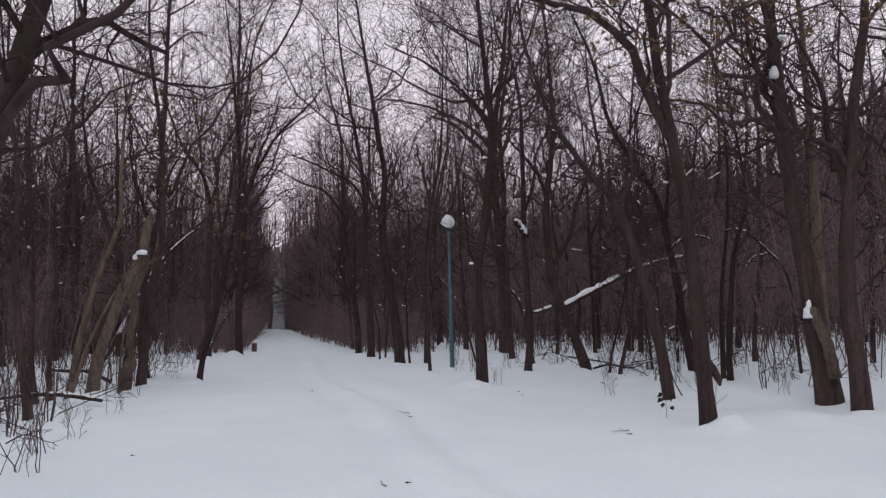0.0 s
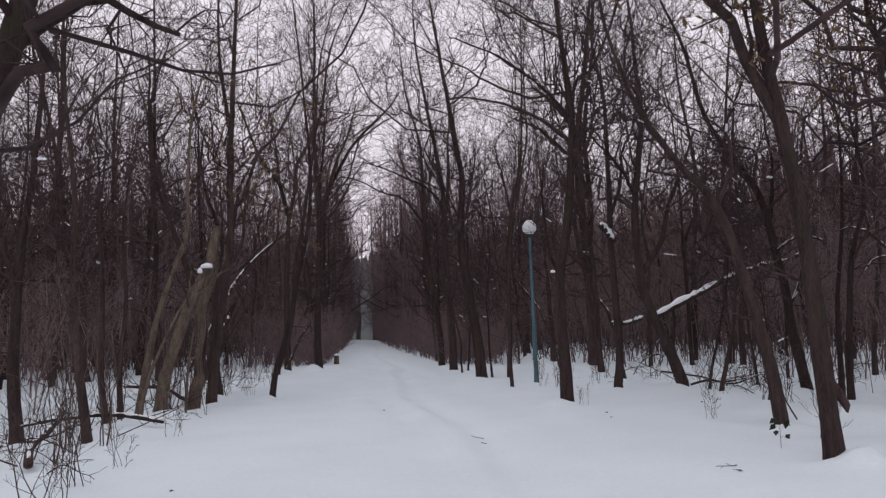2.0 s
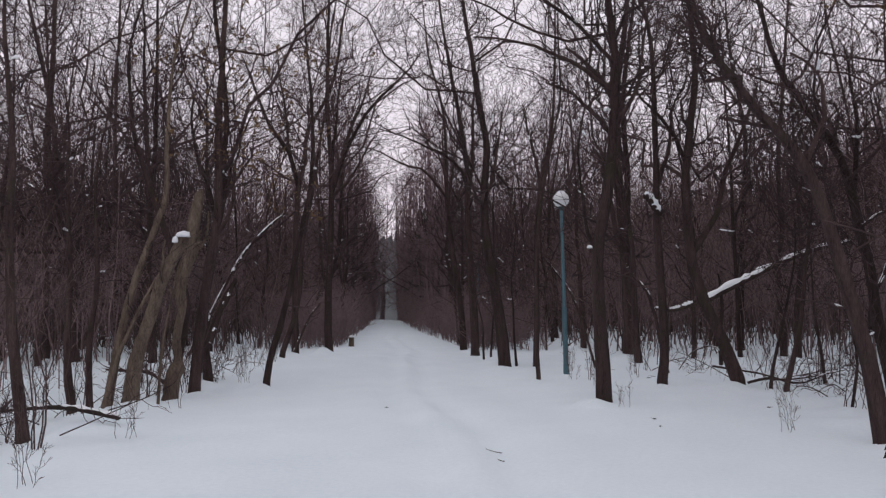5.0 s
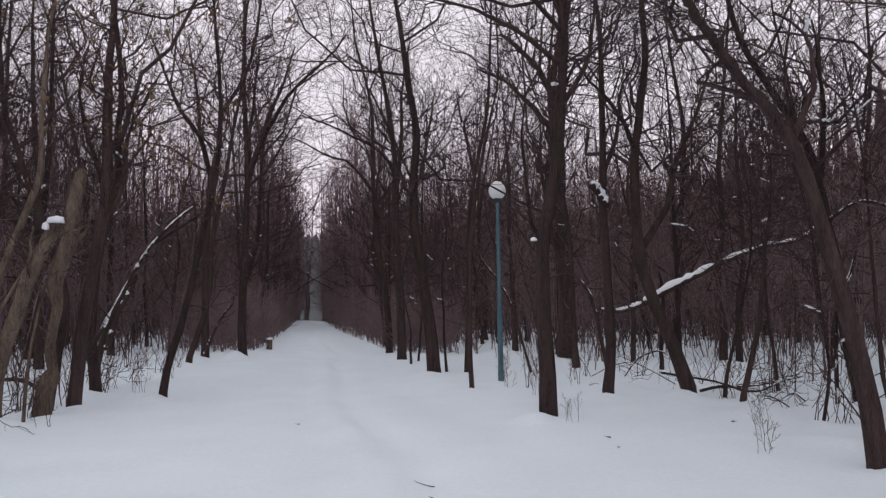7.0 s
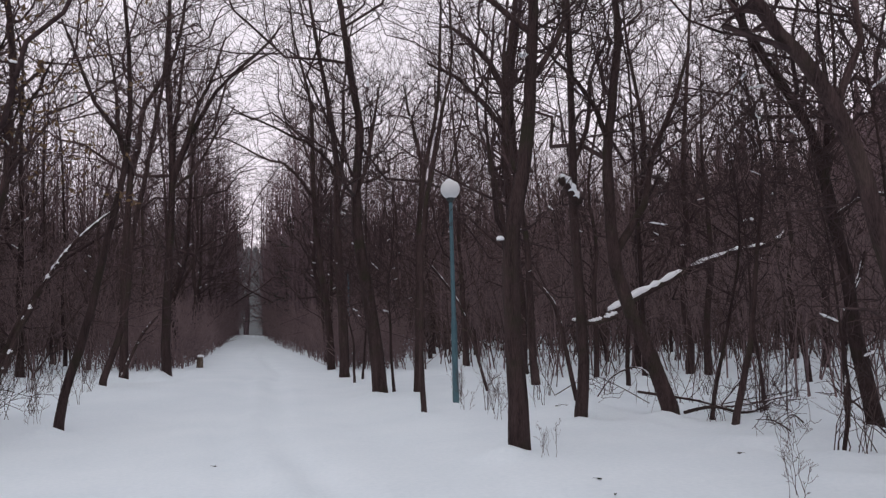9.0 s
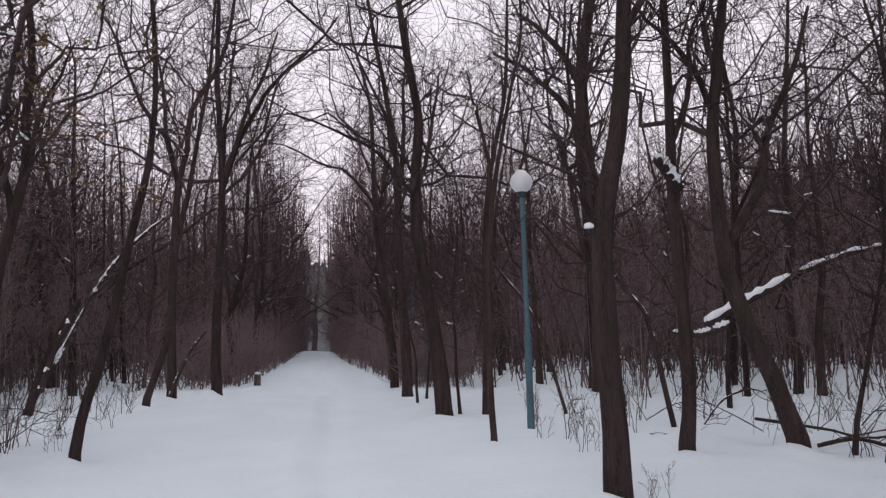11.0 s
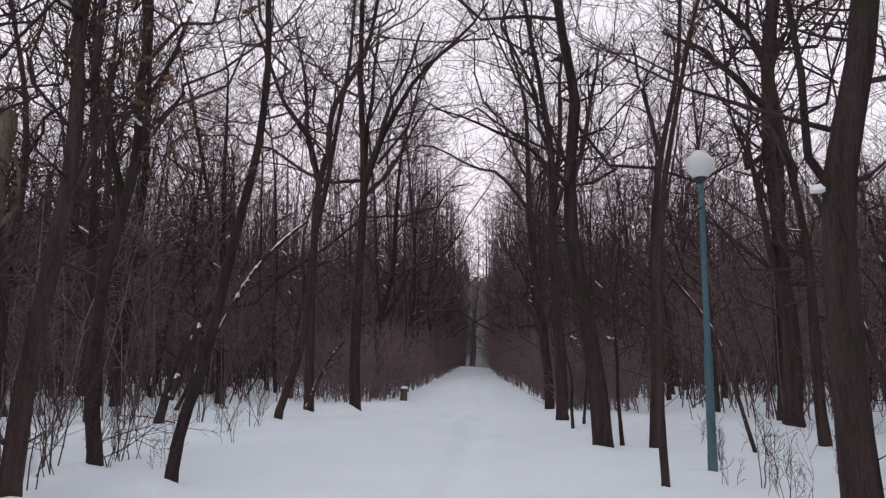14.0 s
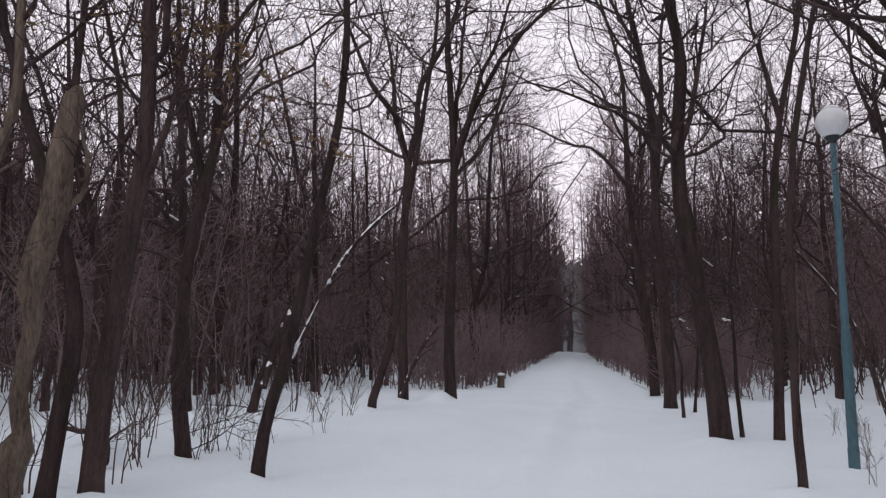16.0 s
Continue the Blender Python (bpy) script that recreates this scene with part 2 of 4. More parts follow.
def ground_z(x, y):
    """The snow's height, with mounds in the woods and a soft trodden track along the way."""
    z = land(x, y)
    off = max(0.0, -4.2 - x, x - 3.4)
    wood = smooth(0.0, 2.5, off + 0.3 * edge_wobble(y))
    z += wood * (0.2 * noise.noise((x * 0.33, y * 0.33, 3.1)) + 0.12 * noise.noise((x * 0.9, y * 0.9, 7.7)) + 0.05 * noise.noise((x * 2.3, y * 2.3, 4.4)))
    z += 0.035 * noise.noise((x * 0.5, y * 0.22, 1.3)) + 0.012 * noise.noise((x * 1.6, y * 1.1, 5.3))
    for hx, hy, high, wide in HEAPS:
        if abs(x - hx) < 1.5 and abs(y - hy) < 1.5:
            z += high * math.exp(-((x - hx) ** 2 + (y - hy) ** 2) / (wide * wide))
    mid = -0.55 + 0.25 * math.sin(y * 0.21) + 0.1 * math.sin(y * 0.57)
    for at, deep, wide in ((mid - 0.42, -0.075, 0.22), (mid, 0.035, 0.17), (mid + 0.45, -0.085, 0.24), (mid + 1.9, -0.05, 0.45), (mid - 1.7, -0.035, 0.4)):
        z += deep * math.exp(-((x - at) / wide) ** 2) * (0.7 + 0.6 * noise.noise((at, y * 0.6, 2.0)))
    return z


def spread(lo, hi, step, reach, grow):
    """Even steps from lo to hi, then ever wider ones out to the reach."""
    mid = list(np.arange(lo, hi + step / 2, step))
    out, s, a, b = [], step, lo, hi
    below, above = [], []
    while b < reach:
        s *= grow
        a, b = a - s, b + s
        below.append(a)
        above.append(b)
    return np.array(below[::-1] + mid + above)


def build_ground():
    xs, ys = spread(-10, 10, 0.16, 900, 1.11), spread(-3, 34, 0.2, 900, 1.07)
    verts = [(x, y, ground_z(x, y) if abs(x) < 160 and abs(y) < 300 else land(x, y)) for y in ys for x in xs]
    w = len(xs)
    i = np.arange(len(ys) - 1)[:, None] * w + np.arange(w - 1)[None, :]
    quads = np.stack((i, i + 1, i + 1 + w, i + w), -1).reshape(-1, 4)
    tagged(new("ground", mesh_of("ground", verts, quads, SNOW)), "smooth deep white snow over a woodland path and verges", "ground", kind="structure")


build_ground()


# ---- trees ----
BROKEN_LABEL = "snapped grey-brown tree trunk leaning in deep snow"
PALE_LABEL = "bare tree with pale grey-brown bark in snow"
TREE_LABEL = "bare dark-barked deciduous tree standing in deep snow"


def tree(x, y, r, spine, stems=(), H=12, crown=4.0, limbs=9, tn=3, broken=False, dry=0, seed=None, bark=None, twigs=7, subs=7,
         depth=(0.0, 0.0), girth=((0, 1),), label=TREE_LABEL, name="tree", group="trees along the snowy path", z=None, lumps=()):
    """A leafless tree: trunk along a bent line of (sideways, up), main stems of (radius, line), then limbs, boughs and twigs."""
    rng = np.random.default_rng(int(abs(x) * 917 + abs(y) * 131) if seed is None else seed)
    bark = bark or BARK
    base = ground_z(x, y) if z is None else z
    top = thing(name, x, y, base, label, "tree", group)
    lean = lambda h: depth[0] * h + depth[1] * h * h
    line = [(0, 0, -0.25)] + [(a, lean(b), b) for a, b in spine]
    if line[1][2] > 0.5:
        line.insert(1, (0.0, 0.0, 0.0))
    if H > line[-1][2] + 0.5:
        a, b = np.array(line[-2]), np.array(line[-1])
        go = unit((b - a)[None])[0]
        go = unit((go * 0.6 + np.array((rng.normal() * 0.1, rng.normal() * 0.1, 0.6)))[None])[0]
        left = H - b[2]
        line += [tuple(b + go * left * 0.5), tuple(b + go * left + np.array((rng.normal() * 0.3, rng.normal() * 0.3, 0)))]
    P = resample(line, 30 if tn > 2 else 16)
    P[2:, :2] += np.cumsum(rng.normal(size=(len(P) - 2, 2)), axis=0) * r * 0.06
    s = np.linspace(0, 1, len(P))
    taper = r * (1 - (0.35 if broken else 0.88) * s ** 0.9)
    flare = 1 + 0.2 * np.exp(-np.maximum(P[:, 2] + 0.1, 0) / 0.16)
    R = taper * flare * np.interp(P[:, 2], [h for h, _ in girth], [k for _, k in girth])
    if broken:
        jag = P[-1:] + np.array([[0.03, 0.02, 0.12]])
        P, R = np.vstack((P, jag)), np.append(R, 0.25 * r)
    else:
        R[-1] = 0.006
    sides = 12 if r > 0.07 else 8
    part_of("trunk", mesh_of("trunk", *tubes([(P[None], R[None], sides)], 0.24, rng), bark), top)
    bough_P, bough_R = [], []
    for sr, pts in stems:
        q = resample([(a, lean(b) + (0.12 + 0.35 * rng.random()) * (i / len(pts)) * (1 if rng.random() > 0.5 else -1), b) for i, (a, b) in enumerate(pts)], 9)
        q[1:, :] += rng.normal(size=(8, 3)) * sr * 0.3
        rr = sr * np.linspace(1.1, 0.35, 9)
        part_of("limb", mesh_of("limb", *tubes([(q[None], rr[None], 8)], 0.14, rng), bark), top)
        bough_P.append(q)
        bough_R.append(rr)
    sets, outer = [], None
    if not broken:
        start = min(max(crown / max(P[-1, 2], 1), 0.1), 0.85)
        lp, lr = sprout(P[None], R[None], limbs + 3, 0.36 * H, 0.95, 0.2, 9, rng, tmin=start, thin=0.52, wiggle=0.2, tip=0.25, least=0.01, curl=0.2)
        low_p, low_r = sprout(P[None], R[None], 9, 0.13 * H, 1.2, 0.05, 5, rng, tmin=0.14, thin=0.2, wiggle=0.16, least=0.006)
        low_p, low_r = low_p[low_p[:, 0, 2] > 1.6], low_r[low_p[:, 0, 2] > 1.6]
        sets.append((lp, lr, 5 if tn > 2 else 4))
        sets.append((low_p, low_r, 4))
        if bough_P:
            lp, lr = np.concatenate((lp, np.array([resample(q, 9) for q in bough_P]))), np.concatenate((lr, np.array(bough_R)))
        bp, br = sprout(lp, lr, subs, 0.13 * H, 0.85, 0.1, tn + 2, rng, tmin=0.18, thin=0.55, wiggle=0.22, least=0.0075)
        up, ur = sprout(P[None], R[None], 18, 0.13 * H, 0.9, 0.15, tn + 2, rng, tmin=start, thin=0.3, wiggle=0.22, least=0.0075)
        bp, br = np.concatenate((bp, up)), np.concatenate((br, ur))
        sets.append((bp, br, 3))
        tp, tr = sprout(bp, br, max(twigs - 1, 4), 0.07 * H, 0.8, 0.06, tn, rng, tmin=0.12, thin=0.6, wiggle=0.25, least=0.0055)
        lt, lt_r = sprout(low_p, low_r, 7, 0.06 * H, 0.85, 0.02, tn, rng, tmin=0.12, thin=0.6, wiggle=0.2, least=0.0048)
        sets += [(tp, tr, 3), (lt, lt_r, 3)]
        outer = tp
    else:
        sp, sr = sprout(P[None], R[None], 6, 0.45, 1.1, 0.15, 5, rng, tmin=0.3, thin=0.22, wiggle=0.12, least=0.007)
        for k in range(6):
            part_of("branch_stub", mesh_of("branch_stub", *tubes([(sp[k:k + 1], sr[k:k + 1], 5)], 0.2, rng), bark), top)
    if broken and bough_P:
        lp, lr = np.array(bough_P), np.array(bough_R)
        bp, br = sprout(lp, lr, 6, 0.7, 0.8, 0.05, 5, rng, tmin=0.2, thin=0.5, least=0.005)
        sets += [(bp, br, 3), (*sprout(bp, br, 3, 0.35, 0.7, 0.0, 3, rng, least=0.004), 3)]
    if sets:
        part_of("crown", mesh_of("crown", *tubes(sets), TWIG), top, "fine leafless branches and twigs")
    if dry and outer is not None:
        part_of("dry_leaves", mesh_of("dry_leaves", *leaves(outer[outer[:, 0, 2] < 7.5], dry * 6, 0.05, rng), LEAF, False), top, "clusters of withered ochre leaves")
    if not broken:
        pick = rng.choice(len(bp), min(9, len(bp)), replace=False)
        done = 0
        for q, qr in zip(bp[pick], br[pick]):
            way = q[1] - q[0]
            if q[0, 2] > 7.5 or abs(unit(way[None])[0, 2]) > 0.7 or done == 3:
                continue
            long = (0.1 + 0.2 * rng.random()) / max(np.linalg.norm(way), 0.1)
            bit = q[0] + way * np.linspace(0.05, 0.05 + long, 5)[:, None] + np.array((0, 0, qr[0] * 0.8))
            part_of("snow", mesh_of("snow", *tubes([(bit[None], (np.array((0.3, 1.0, 0.7, 1.1, 0.3)) * (0.012 + 0.016 * rng.random()))[None], 6)], 0.6, rng), CAP_SNOW), top, "small clot of snow on a branch")
            done += 1
    for (a, b, h), size in lumps:
        snow_lump(top, (a, b, h), size, rng)
    return top


# Trees by the way
near_tree = tree(3.66, 8.89, 0.123, [(-0.05, 1.20), (-0.11, 2.22), (-0.20, 3.17), (-0.34, 4.08), (-0.47, 4.93), (-0.58, 5.99)], [(0.077, [(-0.33, 3.96), (-0.62, 4.60), (-1.01, 5.22), (-1.50, 5.53), (-2.06, 5.90), (-2.61, 6.19)])], H=11,crown=4.2,limbs=7,dry=260)
knob = np.array([(0.02, -0.02, 0.86), (0.1, -0.04, 0.72), (0.17, -0.05, 0.58), (0.18, -0.05, 0.5)])
part_of("branch_stub", mesh_of("branch_stub", *tubes([(knob[None], np.array((0.05, 0.055, 0.045, 0.012))[None], 9)], 0.25, np.random.default_rng(3)), BARK), near_tree)
tree(2.41, 16.12, 0.137, [(-0.01, 0.55), (-0.03, 1.25), (-0.05, 2.1), (-0.02, 2.6), (0.06, 3.0), (0.19, 3.45), (0.29, 4.0), (0.37, 4.7), (0.45, 5.9), (0.32, 7.4), (0.22, 8.6)], [(0.03, [(-0.05, 2.62), (-0.16, 2.85), (-0.28, 3.3), (-0.34, 4.0), (-0.3, 4.8)]), (0.04, [(0.38, 4.75), (0.7, 5.3), (0.95, 6.1), (1.1, 7.0)]), (0.045, [(0.42, 5.3), (-0.2, 5.8), (-1.1, 6.1), (-2.1, 6.2)]), (0.04, [(0.44, 5.8), (-0.3, 6.6), (-1.2, 7.2), (-2.0, 7.5)])], H=12,crown=5.4,limbs=9,lumps=[((0.2, -0.1, 5.0), (0.06, 0.06, 0.03)), ((-0.17, -0.05, 2.62), (0.05, 0.05, 0.035))])
tree(7.25, 30.50, 0.244, [(0.03, 2.38), (-0.07, 3.56), (-0.12, 5.06), (-0.21, 7.04), (-0.15, 9.07), (0.17, 10.99)], [(0.115, [(-0.14, 8.75), (-0.58, 9.63), (-1.24, 10.27), (-1.90, 10.99)]), (0.101, [(-0.27, 7.74), (-0.96, 8.53), (-1.84, 9.32), (-2.75, 9.56)]), (0.101, [(-0.04, 2.97), (-0.33, 4.16), (-0.64, 6.28), (-1.04, 7.20)])], H=17,crown=5.5,limbs=7)
tree(4.33, 18.75, 0.100, [(0.10, 0.87), (0.05, 2.52), (0.05, 4.11), (0.06, 5.54), (0.05, 7.00)], [(0.045, [(0.04, 4.11), (0.33, 4.87), (0.47, 5.65), (0.87, 6.46)])], H=11,crown=4.5,limbs=8)
tree(4.72, 12.00, 0.111, [(-0.09, 0.85), (-0.24, 1.55), (-0.42, 2.32), (-0.67, 3.09), (-0.99, 3.66), (-1.35, 4.04), (-1.68, 4.51), (-1.94, 4.86)], [(0.035, [(-0.81, 3.39), (-0.52, 3.94), (-0.48, 4.56), (-0.73, 4.92)])], H=7.5,crown=3.2,limbs=8)
tree(7.35, 15.82, 0.113, [(-0.18, 0.97), (-0.31, 2.03), (-0.46, 2.88), (-0.59, 3.50), (-0.76, 4.08), (-1.08, 4.58), (-1.55, 5.27), (-1.85, 5.88)], [(0.045, [(-0.55, 3.34), (-0.34, 4.37), (-0.40, 5.25), (-0.70, 5.96)])], H=9,crown=3.6,limbs=9)
tree(5.93, 18.76, 0.158, [(-0.35, 1.01), (-0.71, 1.85), (-0.92, 2.60), (-0.99, 3.83), (-0.90, 5.08), (-0.74, 6.26), (-0.75, 7.05)], [(0.070, [(-0.92, 2.60), (-0.60, 2.98), (-0.37, 3.46), (-0.07, 4.23), (0.25, 5.12), (0.80, 6.24)]), (0.047, [(-0.92, 4.60), (-1.25, 5.26), (-1.63, 5.83), (-2.00, 6.39)])], H=11,crown=4.2,limbs=8)
tree(2.23, 20.99, 0.053, [(-0.03, 0.86), (-0.01, 1.77), (0.03, 2.95), (0.15, 3.91), (0.33, 4.81), (0.55, 5.81), (0.72, 6.67)], [], H=11,crown=4.6,limbs=7)
tree(3.03, 25.63, 0.091, [(0.05, 1.17), (0.10, 2.73), (0.14, 3.95), (0.30, 5.25), (0.52, 6.26), (0.72, 7.35)], [(0.050, [(0.30, 5.25), (0.12, 6.29), (-0.24, 7.42)])], H=13,crown=6.2,limbs=8)
tree(2.09, 25.32, 0.170, [(-0.11, 1.09), (-0.31, 2.55), (-0.49, 3.68), (-0.54, 4.92), (-0.45, 6.29), (-0.63, 7.40)], [(0.054, [(-0.53, 4.44), (-0.21, 5.58), (-0.03, 6.55), (0.14, 7.34)])], H=13,crown=4.5,limbs=12)
tree(2.08, 32.72, 0.154, [(-0.03, 1.70), (-0.14, 3.83), (-0.16, 5.58), (-0.20, 7.52), (-0.43, 9.06), (-0.70, 10.63)], [(0.084, [(-0.16, 5.58), (0.09, 7.51), (0.06, 9.33), (0.25, 10.55)]), (0.056, [(-0.18, 6.47), (-0.66, 7.32), (-1.52, 7.75), (-2.53, 8.19), (-3.42, 8.48)])], H=16,crown=4.5,limbs=8,subs=7)
tree(2.18, 38.20, 0.142, [(-0.11, 1.76), (-0.38, 3.92), (-0.62, 6.31), (-0.66, 8.38), (-0.78, 10.68), (-1.35, 13.07)], [(0.062, [(-0.60, 6.68), (-1.51, 7.85), (-2.59, 8.28), (-3.70, 8.82), (-4.45, 8.96)])], H=16,crown=5,limbs=8,subs=7)
tree(-3.22, 31.28, 0.150, [(-0.02, 1.52), (0.07, 3.59), (0.13, 5.72), (0.07, 7.17), (-0.03, 8.66), (0.01, 10.16)], [(0.082, [(0.13, 5.58), (0.53, 6.78), (1.08, 7.99), (1.91, 9.11), (2.77, 9.93), (3.43, 10.77)]), (0.075, [(0.13, 5.72), (0.41, 6.57), (0.83, 7.86), (1.34, 9.15), (1.65, 10.32)]), (0.068, [(0.12, 5.72), (0.28, 7.89), (0.53, 10.11)]), (0.055, [(0.13, 5.43), (0.80, 6.12), (1.38, 7.10), (1.96, 7.94)])], H=17,crown=5,limbs=7,subs=7)
tree(-4.55, 28.76, 0.097, [(0.43, 1.25), (0.63, 2.22), (0.73, 3.69), (1.04, 5.31), (1.32, 6.96), (1.52, 8.25)], [], H=14,crown=5,limbs=8)
tree(-4.36, 31.21, 0.137, [(0.02, 1.53), (0.02, 3.62), (0.12, 5.76), (0.36, 6.76), (0.42, 7.79), (1.05, 8.93), (1.45, 10.10)], [(0.082, [(0.12, 5.83), (-0.20, 7.09), (-0.79, 7.86), (-1.37, 9.26), (-1.71, 10.36)]), (0.055, [(-0.20, 7.01), (-0.35, 8.58), (-0.57, 10.27)])], H=15,crown=5.5,limbs=6)
tree(-3.92, 21.00, 0.087, [(0.10, 0.67), (0.31, 1.33), (0.51, 2.15), (0.71, 3.11), (0.91, 4.02), (1.02, 4.80), (1.04, 5.90)], [], H=11,crown=4.6,limbs=8)
tree(-5.40, 22.09, 0.114, [(-0.11, 0.92), (-0.08, 1.68), (-0.01, 2.62), (0.19, 3.57), (0.36, 4.45), (0.33, 5.36), (0.39, 6.53)], [(0.061, [(0.18, 3.49), (0.02, 4.39), (-0.32, 5.40), (-0.43, 6.25), (-0.37, 6.94)]), (0.046, [(0.36, 4.29), (0.55, 5.18), (0.70, 5.83), (1.11, 6.47)])], H=13,crown=4.2,limbs=6)
tree(-5.17, 19.58, 0.136, [(0.08, 1.07), (0.22, 2.15), (0.39, 3.06), (0.47, 3.81), (0.47, 4.77), (0.48, 5.42)], [(0.041, [(0.42, 3.19), (0.76, 3.80), (0.80, 4.62), (0.90, 5.39)]), (0.024, [(0.47, 4.13), (0.81, 4.30), (1.33, 4.46)])], H=13,crown=4.0,limbs=6,subs=6,dry=170)
tree(-5.55, 19.37, 0.104, [(0.15, 0.97), (0.24, 1.67), (0.15, 2.38), (-0.17, 3.31), (-0.41, 4.01), (-0.67, 4.80), (-0.85, 5.47)], [], H=9,crown=4.2,limbs=3,subs=6)
tree(-6.83, 27.81, 0.105, [(0.29, 0.92), (0.64, 1.86), (0.98, 2.46)], [], H=0,broken=True,label=BROKEN_LABEL)
tree(7.00, 10.76, 0.218, [(-0.13, 1.04), (-0.28, 2.18), (-0.49, 3.44), (-0.63, 4.90), (-0.70, 6.09), (-0.72, 6.90)], [(0.066, [(-0.63, 4.90), (-0.97, 5.68), (-1.10, 6.87)])], H=10,crown=3.6,limbs=9,dry=160,lumps=[((-0.8, -0.2, 5.55), (0.07, 0.08, 0.14)), ((-0.62, -0.2, 6.2), (0.08, 0.08, 0.04)), ((-0.5, -0.25, 1.5), (0.075, 0.08, 0.13)), ((-0.47, -0.25, 1.62), (0.04, 0.045, 0.12))])
tree(6.87, 9.84, 0.159, [(-0.07, 1.07), (-0.10, 2.14), (0.01, 3.50), (0.22, 4.89), (0.58, 6.61)], [(0.062, [(0.02, 3.59), (-0.18, 4.23), (-0.48, 5.05), (-0.60, 6.07)])], H=10,crown=3.4,limbs=10)
tree(8.00, 12.19, 0.127, [(0.03, 1.37), (0.04, 3.09), (0.05, 4.73), (-0.02, 6.18), (-0.10, 7.53)], [], H=11,crown=5,limbs=6,bark=PALE_BARK,label=PALE_LABEL)
tree(7.42, 14.45, 0.078, [(0.02, 0.88), (0.25, 2.70), (0.64, 3.93), (0.37, 6.07)], [], H=7,crown=2.4,limbs=8)
tree(-5.92, 17.94, 0.125, [(0.18, 0.88), (0.48, 1.66), (0.78, 2.36), (1.12, 2.98)], [(0.035, [(0.60, 2.1), (0.72, 2.5), (0.80, 2.95)]), (0.028, [(0.55, 1.83), (1.01, 2.7), (1.6, 2.95)])], depth=(-0.25, 0.0), H=0,broken=True,bark=PALE_BARK,label=BROKEN_LABEL,girth=((0, 1.25), (1.2, 1.1), (2.9, 1.25)),lumps=[((1.1, -0.79, 3.03), (0.12, 0.1, 0.07)), ((0.97, -0.82, 2.93), (0.05, 0.06, 0.08))])
tree(-6.55, 18.55, 0.1, [(0.20, 1.24), (0.43, 2.29), (0.85, 3.48), (1.05, 4.1), (1.08, 5.2)], [], H=8.5,crown=4.5,limbs=2,subs=5,twigs=5,bark=PALE_BARK,label=PALE_LABEL)
tree(-6.28, 14.29, 0.087, [(-0.08, 0.73), (-0.17, 1.60), (-0.25, 2.92), (-0.24, 4.26)], [], H=8,crown=3,limbs=3,twigs=5)
tree(-7.37, 19.03, 0.083, [(-0.11, 1.15), (-0.08, 2.70), (-0.15, 4.77)], [], H=7,crown=2.6,limbs=2,twigs=4)
tree(-7.09, 19.17, 0.072, [(-0.03, 1.21), (0.09, 2.65), (0.01, 4.37)], [], H=7,crown=2.4,limbs=2,twigs=4)
tree(-8.49, 17.04, 0.136, [(-0.09, 1.35), (-0.07, 3.14), (0.17, 5.08), (0.34, 6.73)], [], H=9,crown=3,limbs=4,twigs=5)
tree(2.52, 25.96, 0.042, [(-0.05, 0.78), (-0.06, 1.63), (-0.08, 2.58)], [], H=5,crown=1.6,limbs=6,twigs=4)
tree(2.03, 29.70, 0.042, [(-0.01, 0.59), (-0.01, 1.18)], [], H=4,crown=1.5,limbs=5,twigs=4)
tree(2.47, 31.29, 0.039, [(0.06, 0.64), (0.14, 1.42)], [], H=4,crown=1.5,limbs=5,twigs=4)
tree(6.26, 17.43, 0.055, [(0.22, 0.85), (0.33, 1.27), (0.47, 2.30)], [], H=6,crown=2.2,limbs=7,twigs=4)
tree(8.03, 19.25, 0.040, [(-0.06, 0.81), (-0.13, 1.41)], [], H=4.5,crown=1.5,limbs=6,twigs=4)
tree(5.94, 14.72, 0.026, [(0.12, 0.66), (0.07, 1.32)], [], H=4,crown=1.2,limbs=7,twigs=4)
tree(6.30, 18.13, 0.040, [(0.10, 0.55), (0.31, 1.26)], [], H=4.5,crown=1.4,limbs=6,twigs=4)
tree(10.96, 25.96, 0.112, [(0.05, 1.61), (0.29, 3.27)], [], H=9,crown=3,limbs=7)
tree(7.07, 14.78, 0.041, [(-0.12, 0.60), (-0.15, 1.27), (-0.17, 2.17)], [], H=6,crown=2.4,limbs=6,twigs=4)
tree(7.85, 15.42, 0.062, [(0.04, 0.91), (0.10, 2.03), (0.34, 3.68)], [], H=8,crown=3.5,limbs=6,twigs=5)
tree(-5.37, 18.53, 0.12, [(0.02, 0.3), (0.14, 0.75), (0.1, 1.2), (0.2, 1.75), (0.19, 2.3), (0.37, 2.85), (0.4, 3.35), (0.53, 3.95)], [(0.04, [(0.36, 2.8), (0.62, 3.1), (0.75, 3.6)]), (0.03, [(0.2, 1.8), (-0.1, 2.2), (-0.3, 2.8)])], H=0,broken=True,girth=((0, 1.1), (0.45, 1.15), (0.6, 1.4), (0.75, 0.75), (1.7, 0.7), (2.2, 1.2), (3.0, 1.45), (3.95, 1.2)),bark=PALE_BARK,label=BROKEN_LABEL)

# A near tree leaning over the verge
tree(-5.35, 5.9, 0.16, [(0.3, 1.2), (0.7, 2.5), (0.98, 3.3), (1.27, 4.2), (1.5, 5.2)], [(0.05, [(1.1, 3.8), (1.35, 4.05), (1.75, 4.15), (2.3, 4.0)])], H=9, crown=3.2, limbs=8)


